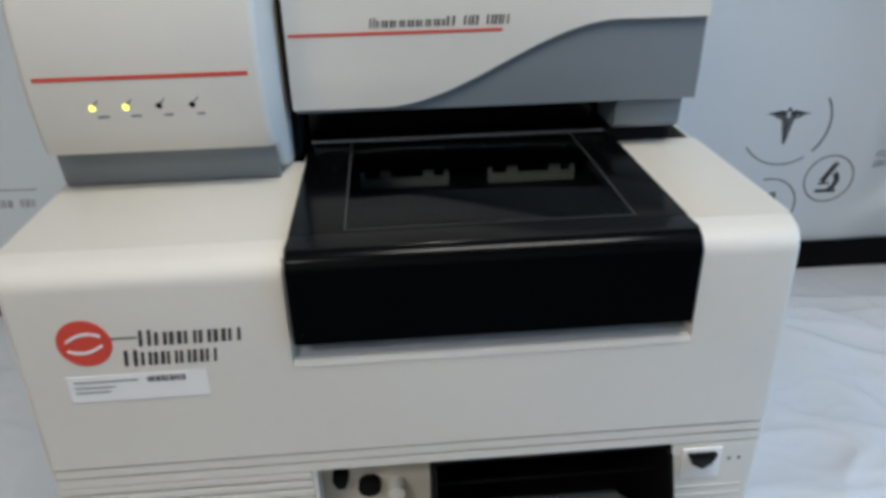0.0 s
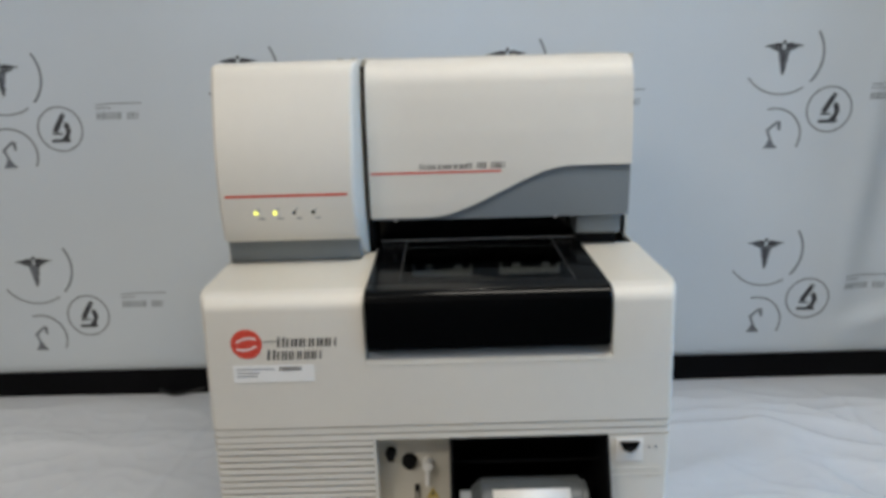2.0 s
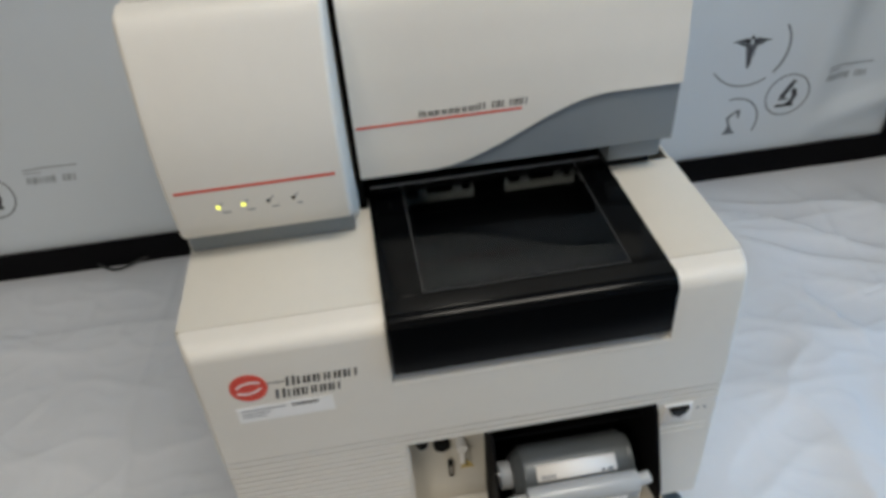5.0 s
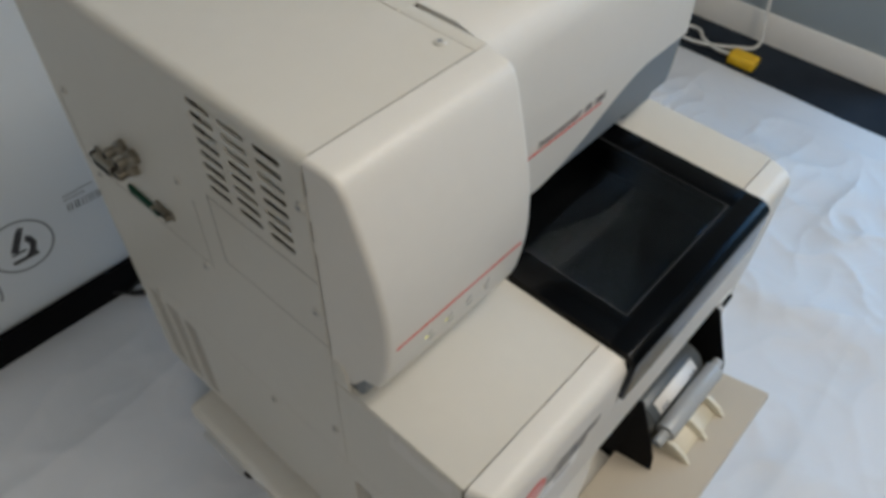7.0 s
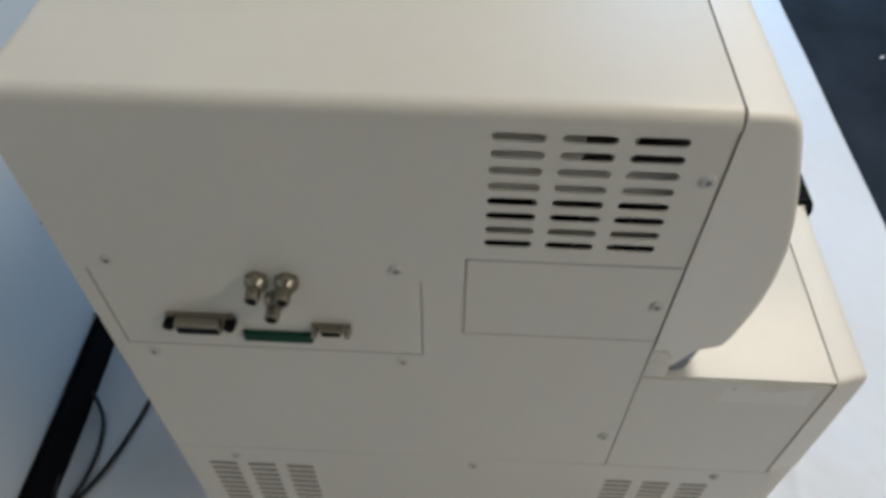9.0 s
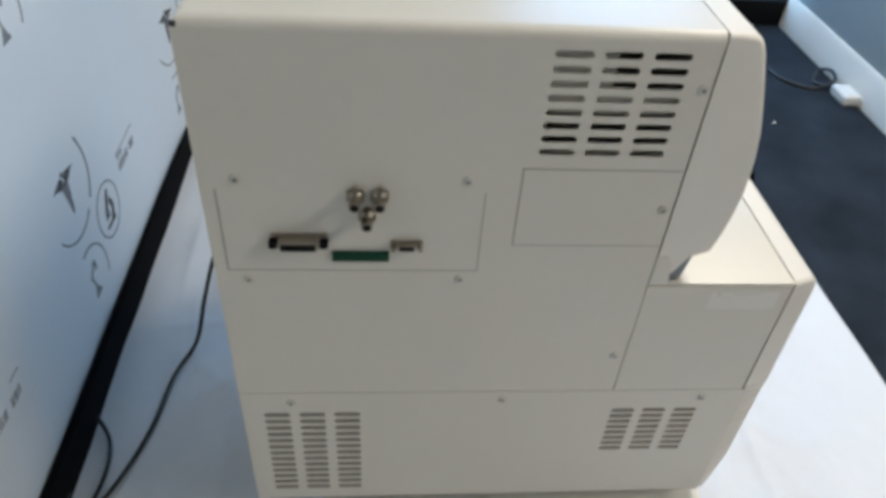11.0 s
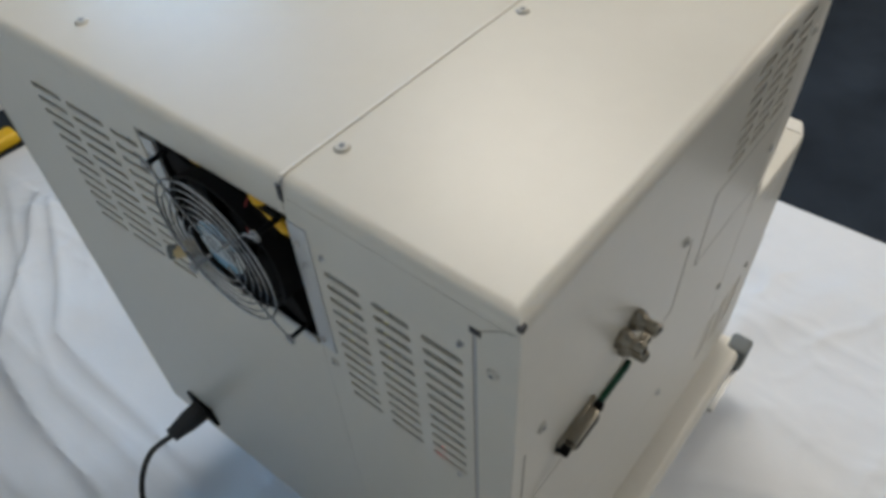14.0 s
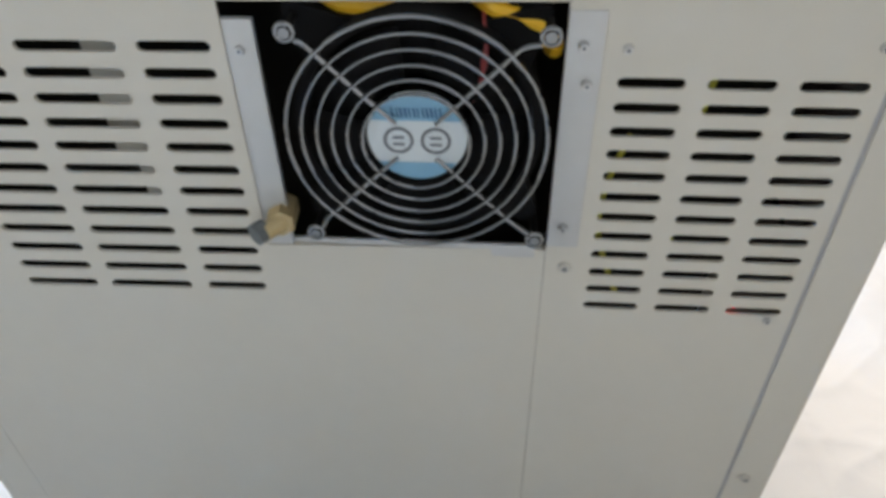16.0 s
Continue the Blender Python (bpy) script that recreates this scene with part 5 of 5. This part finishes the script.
ring_ = [[bm.verts.new((x, cy_ - 0.0385 * math.cos(q), cz_ + 0.0385 * math.sin(q))) for q in [radians(a) for a in range(34, 68, 4)]] for x in (0.378, 0.482)]
for k in range(len(ring_[0]) - 1):
    bm.faces.new((ring_[0][k], ring_[1][k], ring_[1][k + 1], ring_[0][k + 1]))
lab = part("label", bm, PAPER, bottle, "white paper label")
lab.modifiers.new("thickness", "SOLIDIFY").thickness = 0.0003
on_label = lambda u, v, d: (u, cy_ - (0.0389 - d) * math.cos(v), cz_ + (0.0389 - d) * math.sin(v))
prints = [rect(0.384 + 0.004 * k, 0.386 + 0.004 * k, radians(38), radians(46)) for k in range(5)] + [rect(0.462, 0.466, radians(37), radians(42)), rect(0.470, 0.477, radians(37), radians(42))]
part("label_print", flat(prints, on_label, 0.0003), INK_L, lab)
tube_ = part("side_tube", cyl((0.360, -0.040, 0.026), (0.502, -0.040, 0.026), 0.0145, n=28, bevel=0.002), TUBEM, bottle, "clear plastic side tube")
part("tube_cap", cyl((0.502, -0.040, 0.026), (0.518, -0.038, 0.028), 0.0085, n=14, bevel=0.001), TUBEM, tube_)
part("tube_knob", cyl((0.338, -0.040, 0.024), (0.360, -0.040, 0.026), 0.0080, n=10, bevel=0.001), TUBEM, tube_)
part("lower_label", box(0.378, 0.486, -0.0520, -0.0470, 0.0060, 0.0170, 0.001), PAPER, bottle, "white paper strip")
clip_ = part("saddle", box(0.358, 0.508, -0.043, -0.035, -0.012, 0.000, 0.004), GREY_L, bottle, "grey guard strip")

# cords
cord = thing("mains_cord", (0.545, 0.70, FLOOR), "black mains cord with a moulded plug in the instrument's back", "mains cord")
part("plug", prism([(0.680, -0.049), (0.694, -0.049), (0.706, -0.043), (0.736, -0.039), (0.736, -0.031), (0.706, -0.028), (0.694, -0.023), (0.680, -0.023)], "x", 0.530, 0.554, 0.003), CABLE, cord)
pts = [(0.542, 0.732, -0.035), (0.545, 0.775, -0.040), (0.530, 0.815, -0.085), (0.491, 0.845, -0.180), (0.450, 0.865, -0.262), (0.375, 0.896, FLOOR + 0.022), (0.25, 0.912, FLOOR + 0.018), (0.13, 0.948, FLOOR + 0.018), (0.065, 0.992, FLOOR + 0.018), (0.09, 1.006, FLOOR + 0.022), (0.2, 1.03, FLOOR + 0.03)]
part("cord", tube(pts, 0.0042, False, 8, 6), CABLE, cord)
wire = thing("loose_cable", (0.1, 0.97, FLOOR), "loop of thin black cable on the white sheet", "cable")
pts = [(0.300, 1.040, FLOOR + 0.03), (0.272, 1.006, FLOOR + 0.022), (0.225, 0.975, FLOOR + 0.018), (0.155, 0.966, FLOOR + 0.018), (0.08, 0.982, FLOOR + 0.02), (0.02, 1.03, FLOOR + 0.03)]
part("cord", tube(pts, 0.0038, False, 8, 6), CABLE, wire)
wire = thing("loose_cable", (-0.43, 0.99, FLOOR), "short bend of black cable peeping from under the backdrop", "cable")
pts = [(-0.520, 1.045, FLOOR + 0.028), (-0.485, 1.012, FLOOR + 0.020), (-0.443, 0.988, FLOOR + 0.018), (-0.400, 1.004, FLOOR + 0.018), (-0.330, 1.038, FLOOR + 0.024)]
part("cord", tube(pts, 0.0038, False, 8, 6), CABLE, wire)
ext = thing("extension_lead", (1.82, 0.47, FLOOR), "white extension lead with a yellow socket lying on the carpet", "extension lead")
part("socket", box(1.772, 1.822, 0.410, 0.495, FLOOR + 0.002, FLOOR + 0.036, 0.009, 3), YELLOW, ext, "yellow plastic socket")
pts = [(1.800, 0.490, FLOOR + 0.02), (1.805, 0.54, FLOOR + 0.012), (1.83, 0.60, FLOOR + 0.012), (1.87, 0.64, FLOOR + 0.012), (1.85, 0.70, FLOOR + 0.012), (1.80, 0.68, FLOOR + 0.012), (1.80, 0.60, FLOOR + 0.012), (1.85, 0.50, FLOOR + 0.016), (1.885, 0.45, FLOOR + 0.03), (1.915, 0.47, FLOOR + 0.12), (1.93, 0.50, FLOOR + 0.32), (1.94, 0.52, FLOOR + 0.42)]
part("cord", tube(pts, 0.0055, False, 8, 6), CABLE_W, ext)

plug_box = thing("plug_socket", (1.90, 0.87, FLOOR), "white plastic plug and socket lying by the baseboard", "plug")
part("housing", box(1.876, 1.924, 0.845, 0.900, FLOOR + 0.001, FLOOR + 0.040, 0.010, 3), CABLE_W, plug_box)
part("plug", prism([(0.900, FLOOR + 0.006), (0.930, FLOOR + 0.010), (0.942, FLOOR + 0.016), (0.942, FLOOR + 0.026), (0.930, FLOOR + 0.032), (0.900, FLOOR + 0.036)], "x", 1.884, 1.916, 0.004), CABLE_W, plug_box)
part("cord", tube([(1.900, 0.935, FLOOR + 0.021), (1.903, 0.975, FLOOR + 0.014), (1.908, 1.010, FLOOR + 0.009), (1.910, 1.060, FLOOR + 0.008)], 0.0055, False, 8, 6), CABLE_W, plug_box)

brick = thing("power_adapter", (1.60, -1.04, FLOOR), "white power adapter on the carpet beside a cable loop", "power adapter")
part("body", box(1.545, 1.645, -1.116, -1.056, FLOOR, FLOOR + 0.034, 0.008, 3), CABLE_W, brick)
pts = [(1.645, -1.085, FLOOR + 0.016), (1.70, -1.03, FLOOR + 0.006), (1.76, -1.06, FLOOR + 0.006), (1.80, -1.09, FLOOR + 0.01), (1.75, -1.105, FLOOR + 0.03), (1.69, -1.09, FLOOR + 0.02), (1.66, -1.0, FLOOR + 0.006), (1.72, -0.92, FLOOR + 0.006), (1.80, -0.90, FLOOR + 0.006)]
part("cord", tube(pts, 0.006, False, 8, 6), CABLE, brick, "black cable loop")
fluff = part("lint", cyl((1.423, -0.764, FLOOR), (1.426, -0.762, FLOOR + 0.004), 0.006, 0.003, n=8), PAPER)
tagged(fluff, "tiny white scrap of lint on the carpet", "lint")
